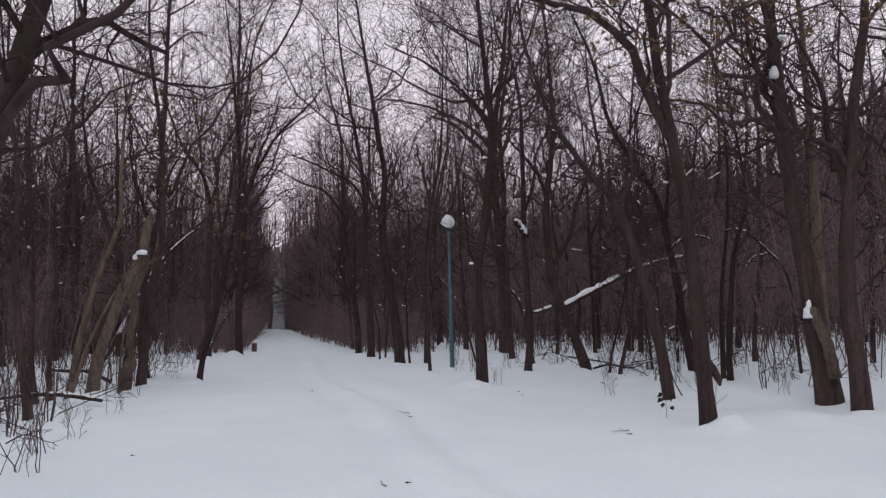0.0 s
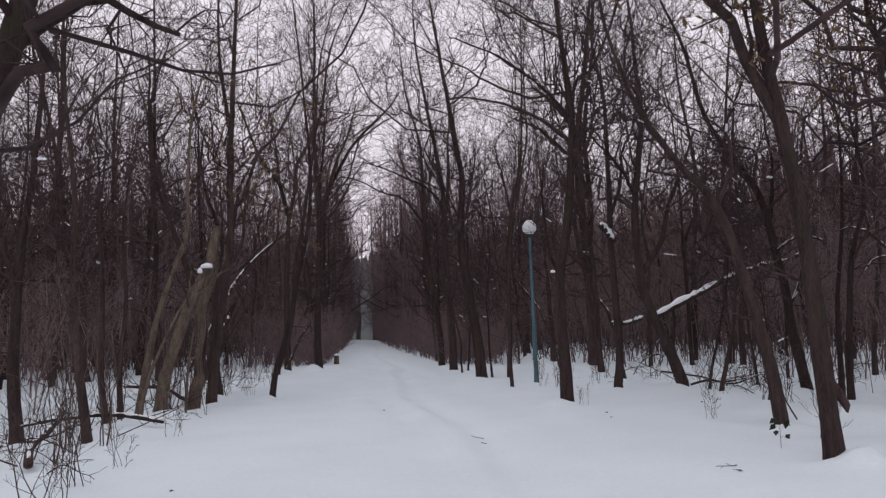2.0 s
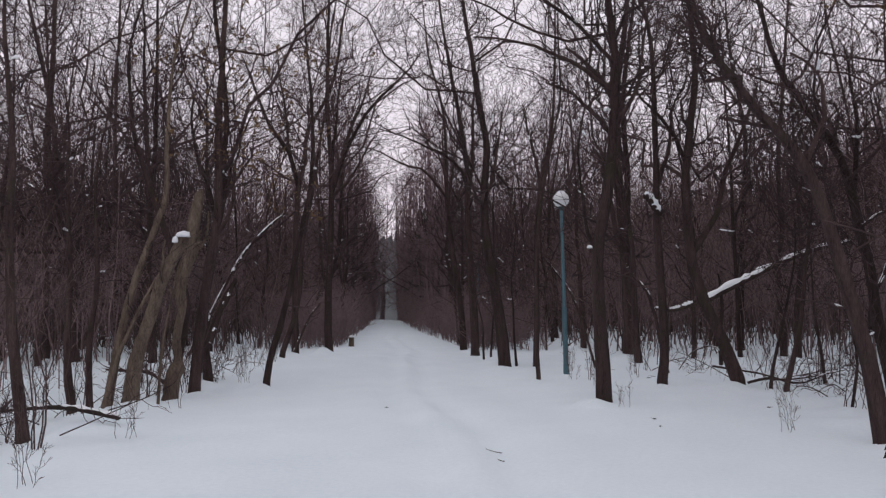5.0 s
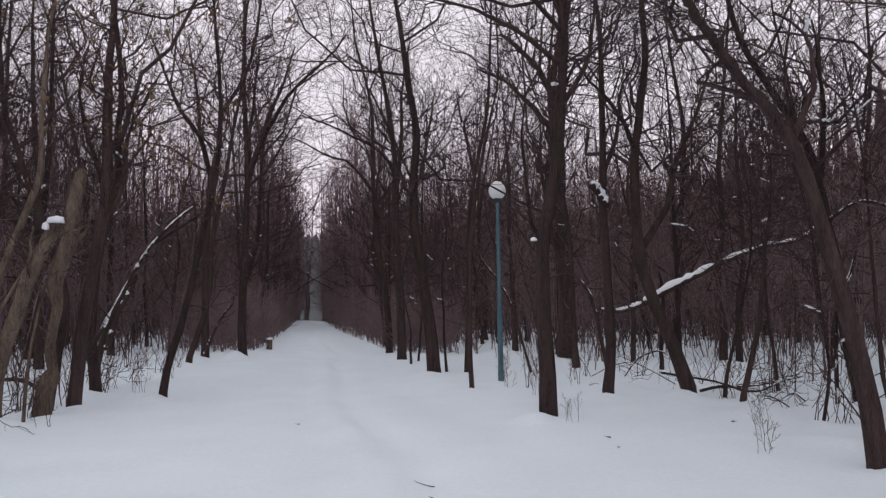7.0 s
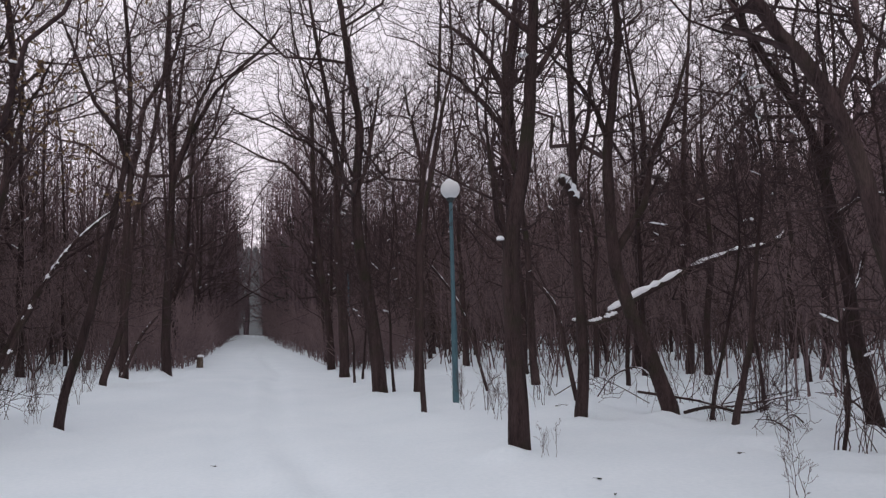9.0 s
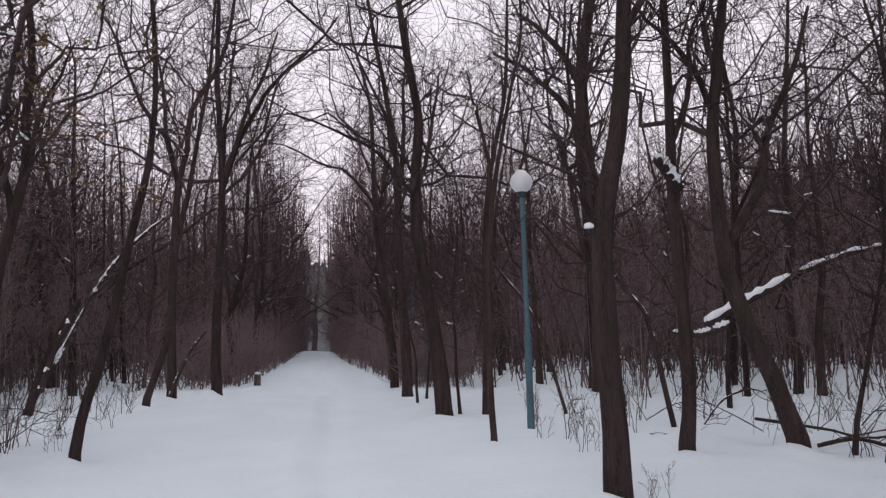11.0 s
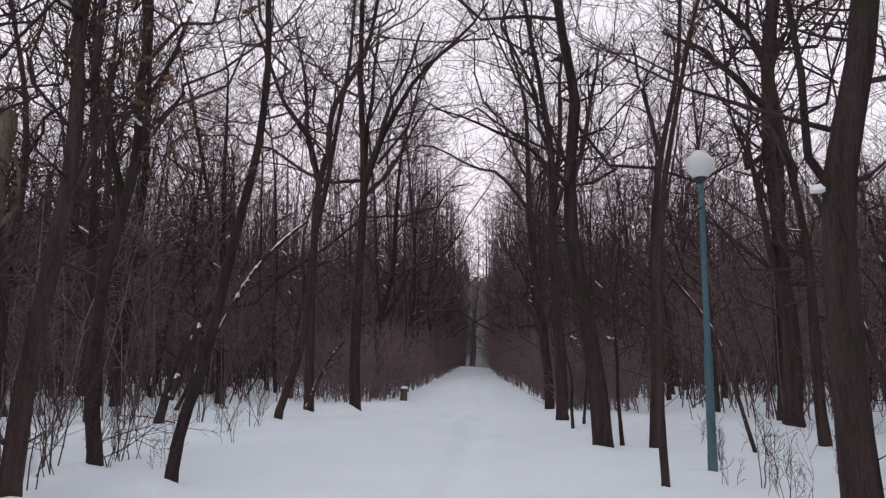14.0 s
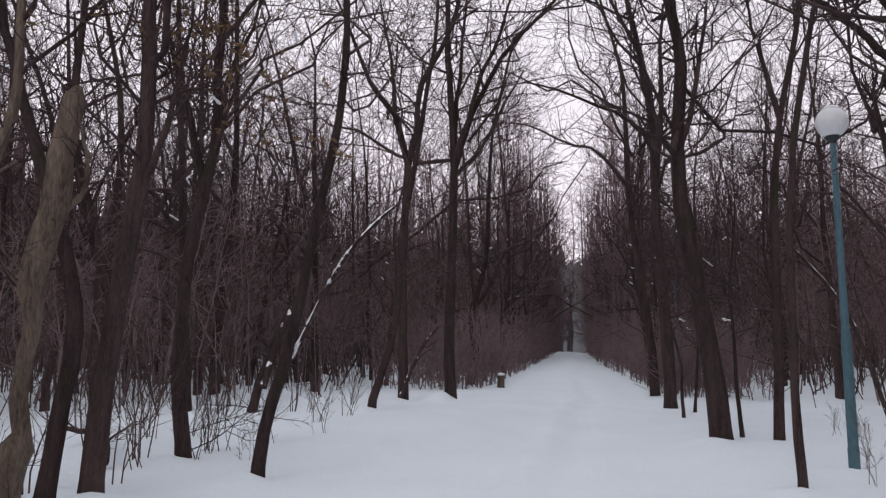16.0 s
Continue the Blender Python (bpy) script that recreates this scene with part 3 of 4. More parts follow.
# ---- lamps ----
def lathe(profile, sides, mat, name):
    """A turned shape from (radius, height) pairs."""
    a = np.linspace(0, 2 * np.pi, sides, endpoint=False)
    verts = np.array([(r * math.cos(t), r * math.sin(t), h) for r, h in profile for t in a])
    i = np.arange(len(profile) - 1)[:, None] * sides + np.arange(sides)[None, :]
    j = np.arange(len(profile) - 1)[:, None] * sides + (np.arange(sides)[None, :] + 1) % sides
    return mesh_of(name, verts, np.stack((i, j, j + sides, i + sides), -1).reshape(-1, 4), mat)


def park_lamp(x, y, globe=True):
    top = thing("street_lamp", x, y, ground_z(x, y), "teal-painted steel park lamp with a white globe, unlit" if globe else "teal-painted steel lamp post with its globe missing", "street lamp", "park lamps along the path")
    part_of("pole", lathe([(0.062, -0.2), (0.061, 1.55), (0.059, 1.62), (0.047, 1.7), (0.042, 3.0), (0.038, 4.1), (0.038, 4.12)], 20, TEAL, "pole"), top)
    part_of("base_sleeve", lathe([(0.066, -0.2), (0.068, 0.22), (0.066, 0.25), (0.06, 0.27)], 20, TEAL, "base_sleeve"), top)
    part_of("collar", lathe([(0.04, 4.08), (0.05, 4.12), (0.088, 4.14), (0.092, 4.165), (0.085, 4.19), (0.05, 4.195)], 20, METAL, "collar"), top, "dark metal collar under the globe")
    if globe:
        g = 0.2
        part_of("globe", lathe([(max(g * math.cos(a), 0.001), 4.36 + g * math.sin(a)) for a in np.linspace(-1.15, math.pi / 2, 18)], 28, OPAL, "globe"), top, "white opal globe")
        snow_lump(top, (0, 0, 4.36 + g * 0.9), (0.1, 0.1, 0.045), np.random.default_rng(5), "thin cap of snow")
    return top


park_lamp(3.2, 22.5)
park_lamp(3.6, 44.5, False)

# ---- woods behind ----
rng = np.random.default_rng(11)
kinds = []
for i in range(9):
    h = 10 + 6 * rng.random()
    lean = rng.normal() * 0.05
    t0 = tree(-14 - 4 * i, 62 + 7 * i, 0.075 + 0.075 * rng.random(), [(lean * 1 + 0.08 * rng.normal(), 1), (lean * 2.3 + 0.14 * rng.normal(), 2.3), (lean * 3.8 + 0.2 * rng.normal(), 3.8), (lean * 5.5 + 0.25 * rng.normal(), 5.5), (lean * 8 + 0.3 * rng.normal(), 8)], [], H=h, crown=1.8 + 1.4 * rng.random(),
              limbs=9, subs=5, twigs=5, tn=2, seed=100 + i, name="tree", group="woodland trees behind the verge")
    kinds.append(t0)


def plant(x, y):
    k = kinds[rng.integers(0, len(kinds))]
    copy_thing(k, Matrix.LocRotScale((x, y, ground_z(x, y) - 0.05), Euler((rng.normal() * 0.06, rng.normal() * 0.06, rng.random() * 6.28)), (0.8 + 0.45 * rng.random(),) * 3))


spots = []
while len(spots) < 146:
    x, y = rng.uniform(-32, 32), rng.uniform(4, 66)
    inner = (8.3 if y < 24 else 5.6) if x > 0 else (13.5 if y < 26 else 9.0 if y < 40 else 6.4)
    if abs(x) < inner + 0.3 * rng.random() or (abs(x) > 20 and y < 8) or any((x - a) ** 2 + (y - b) ** 2 < 2.2 for a, b in spots):
        continue
    spots.append((x, y))
while len(spots) < 160:
    x, y = rng.uniform(-19, -8.2), rng.uniform(27, 42)
    if all((x - a) ** 2 + (y - b) ** 2 > 1.2 for a, b in spots):
        spots.append((x, y))
for y in np.arange(41, 90, 3.4):
    spots += [(3.0 + rng.normal() * 0.35, y + rng.normal() * 0.6), (-3.9 + rng.normal() * 0.35, y + rng.normal() * 0.6)]
for x, y in spots:
    plant(x, y)


def far_woods():
    """The woods further off: many simple trees joined, too many to count."""
    rng = np.random.default_rng(23)
    base = []
    while len(base) < 1350:
        x, y = rng.uniform(-46, 46), rng.uniform(2, 215)
        gap = 4.0 - 2.2 * smooth(70, 150, y) if y < 185 else 1.7 * rng.random()
        if y > 128 and abs(x) < 16:
            continue
        if abs(x + 0.5) < gap or (abs(x) < 33 and y < 64) or (abs(x) > 30 + 0.35 * y and y < 120):
            continue
        base.append((x, y, land(x, y) - 0.2))
    for y in np.arange(60, 128, 1.2):
        edge = 3.2 - 1.6 * smooth(60, 105, y)
        base += [(edge - 0.6 + abs(rng.normal()) * 0.5, y + rng.normal() * 0.5, land(0, y) - 0.2), (-edge - 1.0 - abs(rng.normal()) * 0.5, y + rng.normal() * 0.5, land(0, y) - 0.2)]
    base += [(rng.uniform(-2.4, 0.8), rng.uniform(112, 130), 0.3) for _ in range(5)]
    base = np.array(base)
    m = len(base)
    h = 13 + 8 * rng.random(m)
    P = base[:, None] + np.zeros((m, 5, 3))
    P[:, :, 2] += h[:, None] * np.linspace(0, 1, 5)
    P[:, 1:, :2] += np.cumsum(rng.normal(size=(m, 4, 2)) * 0.28, axis=1)
    R = (0.07 + 0.1 * rng.random(m))[:, None] * np.linspace(1.1, 0.1, 5)
    reach = np.where((np.abs(base[:, 0] + 0.5) < 6) & (base[:, 1] > 56), 0.13, 0.3)
    lp, lr = sprout(P, R, 9, reach * h, 1.05, 0.15, 3, rng, tmin=0.08, thin=0.6, wiggle=0.15, least=0.024)
    bp, br = sprout(lp, lr, 4, 1.9, 1.1, 0.0, 2, rng, tmin=0.15, thin=0.7, wiggle=0.1, least=0.02)
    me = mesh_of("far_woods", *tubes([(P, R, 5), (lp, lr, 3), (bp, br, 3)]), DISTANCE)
    tagged(new("far_woods", me), "dense bare woodland trees in the distance, bark paled for haze", "woods", kind="stuff")


far_woods()


def spruce(x, y, h, seed):
    """A slim dark spruce with drooping boughs."""
    rng = np.random.default_rng(seed)
    top = thing("spruce", x, y, ground_z(x, y), "dark green spruce with drooping snow-dusted boughs", "tree", "spruces far along the path")
    P = np.array([(0.1 * rng.normal() * t, 0.1 * rng.normal() * t, -0.2 + h * t) for t in np.linspace(0, 1, 8)])
    R = np.linspace(0.16, 0.01, 8)
    part_of("trunk", mesh_of("trunk", *tubes([(P[None], R[None], 8)], 0.1, rng), BARK), top)
    bp, br = sprout(P[None], R[None], 110, 0.26 * h, 1.3, -0.1, 4, rng, tmin=0.05, thin=0.2, wiggle=0.04, least=0.012, curl=-0.12)
    tp, tr = sprout(bp, br, 20, 0.055 * h, 0.9, -0.3, 2, rng, tmin=0.05, thin=1.2, wiggle=0.1, tip=0.5, least=0.024)
    part_of("crown", mesh_of("crown", *tubes([(bp, br, 3), (tp, tr, 3)]), NEEDLES), top, "dark green needles on drooping boughs")


for x, y, h in ((4.2, 76, 12), (3.6, 92, 11), (6.0, 84, 14), (-5.2, 100, 12), (3.2, 118, 12)):
    spruce(x, y, h, int(y))


def undergrowth():
    """Thickets of thin bare stems among the trees."""
    rng = np.random.default_rng(31)
    n = 11000
    x, y = rng.uniform(-42, 42, n), rng.uniform(3, 150, n)
    pull = np.clip((y - 38) / 60, 0, 1)
    off = np.where(x > 0, x - np.where(y < 24, 6.6, 4.6 - 2.2 * pull), -x - 6.0 + 2.8 * pull)
    keep = (off > 0) & (rng.random(n) < np.clip(0.05 + off * 0.13 + 0.4 * pull, 0, 1) * np.where(y < 34, 0.55, 1.0)) & (np.abs(x) < 14 + 0.6 * y)
    x, y = x[keep], y[keep]
    m = len(x)
    z = np.array([ground_z(a, b) for a, b in zip(x, y)])
    h = (0.8 + 3.2 * rng.random(m) ** 1.4) * np.clip(0.6 + np.abs(x) / 12 + y / 38, 0.8, 3.8)
    P = np.stack((x, y, z - 0.1), -1)[:, None] + np.zeros((m, 4, 3))
    d = rng.normal(size=(m, 2)) * (0.2 + 0.35 * rng.random((m, 1)))
    s = np.linspace(0, 1, 4)
    P[:, :, 2] += h[:, None] * s
    P[:, :, :2] += d[:, None] * (h[:, None] * s ** 1.4)[..., None] + np.cumsum(rng.normal(size=(m, 4, 2)) * 0.1, axis=1)
    R = (0.008 + 0.014 * rng.random(m))[:, None] * np.linspace(1, 0.4, 4) * np.clip(y / 24, 0.8, 2.6)[:, None]
    tp, tr = sprout(P, R, 9, 0.34 * h, 1.15, 0.0, 2, rng, tmin=0.12, thin=0.75, wiggle=0.12, least=0.007)
    n = 5200
    x, y = rng.uniform(-34, 34, n), rng.uniform(13, 95, n)
    inner = np.where(x > 0, np.where(y < 26, 8.8, np.where(y < 45, 6.4, 4.6)), np.where(y < 26, 8.6, np.where(y < 45, 6.6, 4.8)))
    keep = (np.abs(x) > inner + 1.5 * rng.random(n)) & (np.abs(x) < 9 + 0.6 * y) & (rng.random(n) < np.clip(1.5 - y / 90, 0.3, 1))
    x, y = x[keep][:2600], y[keep][:2600]
    m = len(x)
    hs = 2.4 + (3.2 + 0.8 * (x > 0)) * rng.random(m) + 0.02 * y
    hs = np.where((x < 0) & (y < 26), 1.6 + 0.35 * hs, hs)
    S = np.stack((x, y, np.array([ground_z(a, b) for a, b in zip(x, y)]) - 0.1), -1)[:, None] + np.zeros((m, 5, 3))
    s = np.linspace(0, 1, 5)
    S[:, :, 2] += hs[:, None] * s
    S[:, :, :2] += rng.normal(size=(m, 1, 2)) * 0.14 * (hs[:, None] * s ** 1.3)[..., None] + np.cumsum(rng.normal(size=(m, 5, 2)) * 0.12, axis=1)
    SR = (0.014 + 0.016 * rng.random(m))[:, None] * np.linspace(1, 0.3, 5)
    bp, br = sprout(S, SR, 11, 0.3 * hs, 0.95, 0.1, 3, rng, tmin=0.22, thin=0.6, wiggle=0.16, least=0.007)
    fp, fr = sprout(bp, br, 3, np.repeat(0.12 * hs, 11), 0.85, 0.05, 2, rng, tmin=0.2, thin=0.8, wiggle=0.15, least=0.006)
    y = 37 + 70 * rng.random(1900) ** 1.3
    side = np.where(rng.random(1900) < 0.5, 1.0, -1.0)
    x = -0.6 - 0.004 * y + 0.7 * (side > 0) * np.clip((75 - y) / 30, 0, 1) + side * (2.55 - 1.0 * np.clip((y - 37) / 50, 0, 1) + 3.6 * rng.random(1900) ** 1.3)
    he = 0.7 + 1.9 * rng.random(1900) + 0.01 * y
    E = np.stack((x, y, np.array([ground_z(a, b) for a, b in zip(x, y)]) - 0.1), -1)[:, None] + np.zeros((1900, 4, 3))
    s = np.linspace(0, 1, 4)
    E[:, :, 2] += he[:, None] * s
    E[:, :, :2] += rng.normal(size=(1900, 1, 2)) * 0.22 * (he[:, None] * s ** 1.3)[..., None]
    ER = (0.012 + 0.014 * rng.random(1900))[:, None] * np.linspace(1, 0.4, 4)
    ep, er = sprout(E, ER, 9, 0.4 * he, 1.0, 0.05, 3, rng, tmin=0.08, thin=0.7, wiggle=0.16, least=0.01)
    # Thicket uses the brightened brush colour, which counters its deep shade
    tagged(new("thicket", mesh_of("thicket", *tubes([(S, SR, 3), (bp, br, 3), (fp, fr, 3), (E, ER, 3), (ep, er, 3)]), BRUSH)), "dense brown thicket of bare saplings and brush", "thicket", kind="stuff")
    me = mesh_of("undergrowth", *tubes([(P, R, 3), (tp, tr, 3)]), STEM)
    tagged(new("undergrowth", me), "thicket of thin bare brown stems and saplings in snow", "undergrowth", kind="stuff")


undergrowth()


def distance_edge():
    """The dark edge of the forest all round, far away."""
    rng = np.random.default_rng(41)
    corners = [(-47, -60), (-47, 218), (47, 218), (47, -60)]
    line = []
    for (ax, ay), (bx, by) in zip(corners, corners[1:] + corners[:1]):
        n = int(math.hypot(bx - ax, by - ay) / 0.45)
        line += [(ax + (bx - ax) * k / n, ay + (by - ay) * k / n) for k in range(n)]
    n = len(line)
    tops = [15 + 4 * noise.noise((k * 0.03, 1, 0)) + 7 * rng.random() ** 2 for k in range(n)]
    tops = [4 + rng.random() if abs(x) < 4 and y > 0 else h for (x, y), h in zip(line, tops)]
    verts = [(x, y, -1.0) for x, y in line] + [(x, y, h) for (x, y), h in zip(line, tops)] + [(x * 1.06, y + (y - 90) * 0.05, -1.0) for x, y in line]
    quads = []
    for i in range(n):
        j = (i + 1) % n
        quads += [(i, j, n + j, n + i), (n + i, n + j, 2 * n + j, 2 * n + i)]
    # Forest edge takes the same bark colour, lightened to stand for haze
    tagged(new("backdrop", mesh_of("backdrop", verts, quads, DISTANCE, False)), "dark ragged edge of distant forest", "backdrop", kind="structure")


distance_edge()


def misty_end():
    """A glowing sheet for the pale, misty end of the long straight way, beyond the last trees."""
    rng = np.random.default_rng(43)
    xs = np.arange(-16, 16.1, 0.4)
    tops = [13.0 + 0.28 * abs(x) + 3.0 * noise.noise((x * 0.5, 3, 0)) + 4.0 * rng.random() for x in xs]
    n = len(xs)
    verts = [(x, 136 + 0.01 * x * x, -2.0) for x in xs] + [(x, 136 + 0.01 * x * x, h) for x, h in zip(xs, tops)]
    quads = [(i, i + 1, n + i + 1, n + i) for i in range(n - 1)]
    tagged(new("backdrop", mesh_of("misty_end", verts, quads, MIST, False)), "faintly glowing backdrop sheet for pale haze at the end of the path", "backdrop", kind="structure")


misty_end()


# ---- fallen wood and snowy branches ----
def fallen(points, r0, r1, label, name="fallen_branch", snow=0.8, shoots=4, seed=1, bark=None, ground_it=False, whole=False):
    """A bare fallen or hung-up stem with side shoots and snow lying along its upper side."""
    rng = np.random.default_rng(seed)
    p = np.array(points, dtype=float)
    if ground_it:
        for q in p:
            q[2] += ground_z(q[0], q[1])
    top = thing(name, *p[0], label, "fallen branch", "snowy fallen branches in the woods")
    P = resample(p - p[0], 14)
    P[1:] += np.cumsum(rng.normal(size=(13, 3)), axis=0) * r0 * 0.12
    R = np.linspace(r0, r1, 14)
    R[-1] *= 0.4
    R[0] *= 0.15
    P[1] = P[0] + (P[1] - P[0]) * 0.08
    part_of("stem", mesh_of("stem", *tubes([(P[None], R[None], 9)], 0.2, rng), bark or BARK), top)
    if shoots:
        sp, sr = sprout(P[None], R[None], shoots, 0.7, 0.9, 0.1, 5, rng, tmin=0.3, thin=0.4, wiggle=0.15, least=0.006)
        tp, tr = sprout(sp, sr, 3, 0.35, 0.8, 0.0, 3, rng, thin=0.6, wiggle=0.15, least=0.004)
        for k in range(shoots):
            part_of("shoot", mesh_of("shoot", *tubes([(sp[k:k + 1], sr[k:k + 1], 4), (tp[3 * k:3 * k + 3], tr[3 * k:3 * k + 3], 3)]), TWIG), top)
    if snow:
        a, cuts = (1.0, [(0.04, 0.96)]) if whole else (0.02, [])
        while a < 0.95:
            b = min(a + 0.2 + 0.4 * rng.random(), 0.98)
            cuts.append((a, b))
            a = b + 0.012 + 0.02 * rng.random()
        for a, b in cuts:
            f = np.linspace(a, b, 16)
            q = np.stack([np.interp(f, np.linspace(0, 1, 14), P[:, k]) for k in range(3)], -1)
            r = np.interp(f, np.linspace(0, 1, 14), R)
            q[:, 2] += r * (0.5 + 0.25 * rng.random(16))
            wide = np.maximum(r * snow, 0.012) * (0.55 + 0.65 * rng.random(16))
            wide[[0, -1]] *= 0.15
            wide[[1, -2]] *= 0.7
            part_of("snow", mesh_of("snow", *tubes([(q[None], wide[None], 8)], 0.4, rng), CAP_SNOW), top, "snow lying along the upper side")
    return top


fallen([(4.05, 18.5, 3.92), (4.12, 18.52, 3.88), (4.22, 18.56, 3.72), (4.36, 18.62, 3.52)], 0.07, 0.085, "broken stub caught against a trunk, capped with snow", snow=1.1, shoots=1, seed=19, whole=True)
fallen([(-6.55, 27.7, 0.75), (-6.2, 27.7, 1.85), (-5.85, 27.75, 2.55)], 0.07, 0.06, "snapped stem streaked with snow leaning on a trunk", snow=0.9, shoots=2, seed=20)
fallen([(6.92, 10.48, 0.3), (6.78, 10.48, 0.8), (6.63, 10.5, 1.2), (6.52, 10.5, 1.46)], 0.1, 0.085, "snapped pale stub against a trunk, tipped with snow", snow=0, shoots=2, seed=24, bark=PALE_BARK)
HUNG = "snow-covered fallen branch hung up in the trees"
fallen([(8.2, 25.05, -0.2), (8.22, 25.1, 0.9), (8.3, 25.1, 1.7), (8.26, 25.12, 2.6)], 0.06, 0.035, "bare broken stem under a fallen limb", snow=0, shoots=3, seed=3)
fallen([(5.0, 18.72, 1.7), (4.75, 18.8, 1.62), (4.5, 18.85, 1.6), (4.3, 18.9, 1.63)], 0.05, 0.03, "snow-loaded broken bough jutting from a leaning trunk", snow=1.1, shoots=2, seed=23)
fallen([(7.7, 24.9, 1.8), (8.28, 25.0, 2.06), (8.98, 25, 2.36), (9.8, 25, 2.74), (10.51, 25, 3.04), (11.38, 25.0, 3.28), (12.62, 25.1, 3.51), (13.1, 25.1, 3.95)], 0.1, 0.05, "long snow-covered fallen limb hung up among thin trees", snow=0.95, shoots=6, seed=2)
fallen([(-8.5, 33, 0.1), (-7.57, 33, 1.84), (-6.99, 33, 3.02), (-6.31, 33, 4.14), (-5.53, 33, 4.99), (-4.9, 33, 5.5)], 0.07, 0.045, "snow-streaked thin trunk leaning across other trees", snow=1.05, shoots=5, seed=4)
fallen([(-5.9, 45, 0.0), (-5.08, 45, 1.96), (-3.65, 45, 4.26), (-3.05, 45, 5.54), (-1.99, 45, 5.98)], 0.12, 0.05, "bowed thin trunk with snow bending over the path", snow=0.5, shoots=7, seed=5)
fallen([(-4.5, 31, 0.1), (-4.09, 30.9, 1.11), (-3.8, 30.9, 1.64), (-3.45, 31.0, 2.08)], 0.05, 0.03, HUNG, snow=0.8, shoots=2, seed=6)
fallen([(7.05, 16, 0.0), (7.1, 16, 1.34), (7.18, 16, 1.74), (7.4, 16, 2.13), (7.54, 16, 2.52)], 0.035, 0.025, "thin broken stem streaked with snow beside a tree", snow=0.9, shoots=3, seed=7)
fallen([(6.88, 15.7, 2.95), (7.1, 15.55, 3.14), (7.4, 15.5, 3.2), (7.75, 15.5, 3.1)], 0.03, 0.02, HUNG, snow=0.9, shoots=3, seed=8)
fallen([(9.6, 15.1, 0.0), (9.45, 15.0, 1.3), (9.3, 15.0, 2.3), (8.76, 15, 2.86), (8.22, 15, 3.28), (7.72, 15.0, 3.2)], 0.04, 0.025, HUNG, snow=0.75, shoots=5, seed=18)
fallen([(8.9, 15.05, 2.75), (8.53, 15.0, 2.66), (8.27, 15.0, 2.42)], 0.025, 0.015, HUNG, snow=0.9, shoots=2, seed=21)
fallen([(5.6, 22, 0.0), (5.3, 22, 1.6), (5.12, 22, 2.08), (4.83, 22, 2.43), (4.58, 22, 2.83)], 0.05, 0.03, HUNG, snow=0.8, shoots=3, seed=9)
fallen([(4.6, 25, 0.0), (4.1, 25, 1.8), (3.79, 25, 2.41), (3.53, 25, 2.75), (3.2, 25, 3.15)], 0.04, 0.025, HUNG, snow=0.8, shoots=3, seed=10)
fallen([(-5.2, 15.0, 0.12), (-6.2, 15.6, 0.22), (-7.3, 16.3, 0.3), (-8.6, 17.1, 0.32)], 0.045, 0.025, "dark fallen bough lying along the snowy verge", "fallen_log", 0.9, 9, 11, None, True)
fallen([(-5.9, 10.8, 0.1), (-6.4, 12.2, 0.22), (-6.9, 14.4, 0.35), (-7.3, 16.3, 0.5)], 0.06, 0.03, "dark fallen log lying along the snowy verge", "fallen_log", 0.5, 7, 12, None, True)
fallen([(5.95, 18.4, 0.06), (6.3, 18.1, 0.2), (6.7, 17.8, 0.12), (7.3, 17.95, 0.3)], 0.03, 0.014, "broken branches piled on snow beneath a leaning tree", "fallen_branch", 0.5, 8, 13, None, True)
fallen([(5.6, 19.3, 0.35), (6.4, 18.8, 0.25), (7.0, 18.7, 0.12), (7.9, 18.2, 0.3)], 0.026, 0.012, "broken branches piled on snow beneath a leaning tree", "fallen_branch", 0.5, 9, 14, None, True)
fallen([(5.0, 19.6, 0.15), (5.2, 19.3, 0.6), (5.6, 19.1, 0.75), (6.0, 19.0, 0.3)], 0.014, 0.009, "arched dead branches tangled on the snow", "fallen_branch", 0.6, 12, 15, None, True)
fallen([(4.85, 11.79, 0.05), (5.35, 13.0, 0.2), (5.9, 14.3, 0.5), (6.3, 15.4, 0.8)], 0.014, 0.007, "thin bare branch lying slantwise over the snow", "fallen_branch", 0, 6, 16, None, True)
fallen([(-6.2, 21.5, 0.1), (-6.9, 22.6, 0.3), (-8.2, 23.5, 0.35)], 0.06, 0.04, "dark fallen log among thin stems in snow", "fallen_log", 0.5, 7, 17, None, True)


for k, (x, y) in enumerate(((-5.6, 10.6), (-6.3, 11.5), (-5.9, 12.6), (-6.8, 13.4), (-5.8, 14.3), (-7.6, 14.6), (-6.6, 15.6), (-5.9, 16.6), (-7.2, 17.4), (-6.2, 19.0), (-7.4, 20.0), (-6.0, 20.9), (-6.8, 22.0), (-5.8, 22.8), (-6.6, 24.2), (-5.4, 25.2), (-6.0, 26.6),
                            (6.6, 16.6), (7.4, 17.4), (8.4, 17.0), (6.9, 19.4), (8.0, 20.4), (9.4, 18.8), (7.0, 21.6), (8.8, 15.4), (9.6, 21.0), (7.8, 12.4), (8.6, 13.2), (5.6, 23.2), (4.6, 24.4))):
    spin = random.random() * 6.28
    dx, dy = math.cos(spin), math.sin(spin)
    long = 0.7 + 0.8 * random.random()
    fallen([(x, y, 0.02), (x + dx * long * 0.5, y + dy * long * 0.5, 0.12 + 0.2 * random.random()), (x + dx * long, y + dy * long, 0.1 + 0.5 * random.random())], 0.011, 0.006, "thin dead branch with twigs lying on the snow", "dead_branch", 0, 7, 400 + k, None, True)
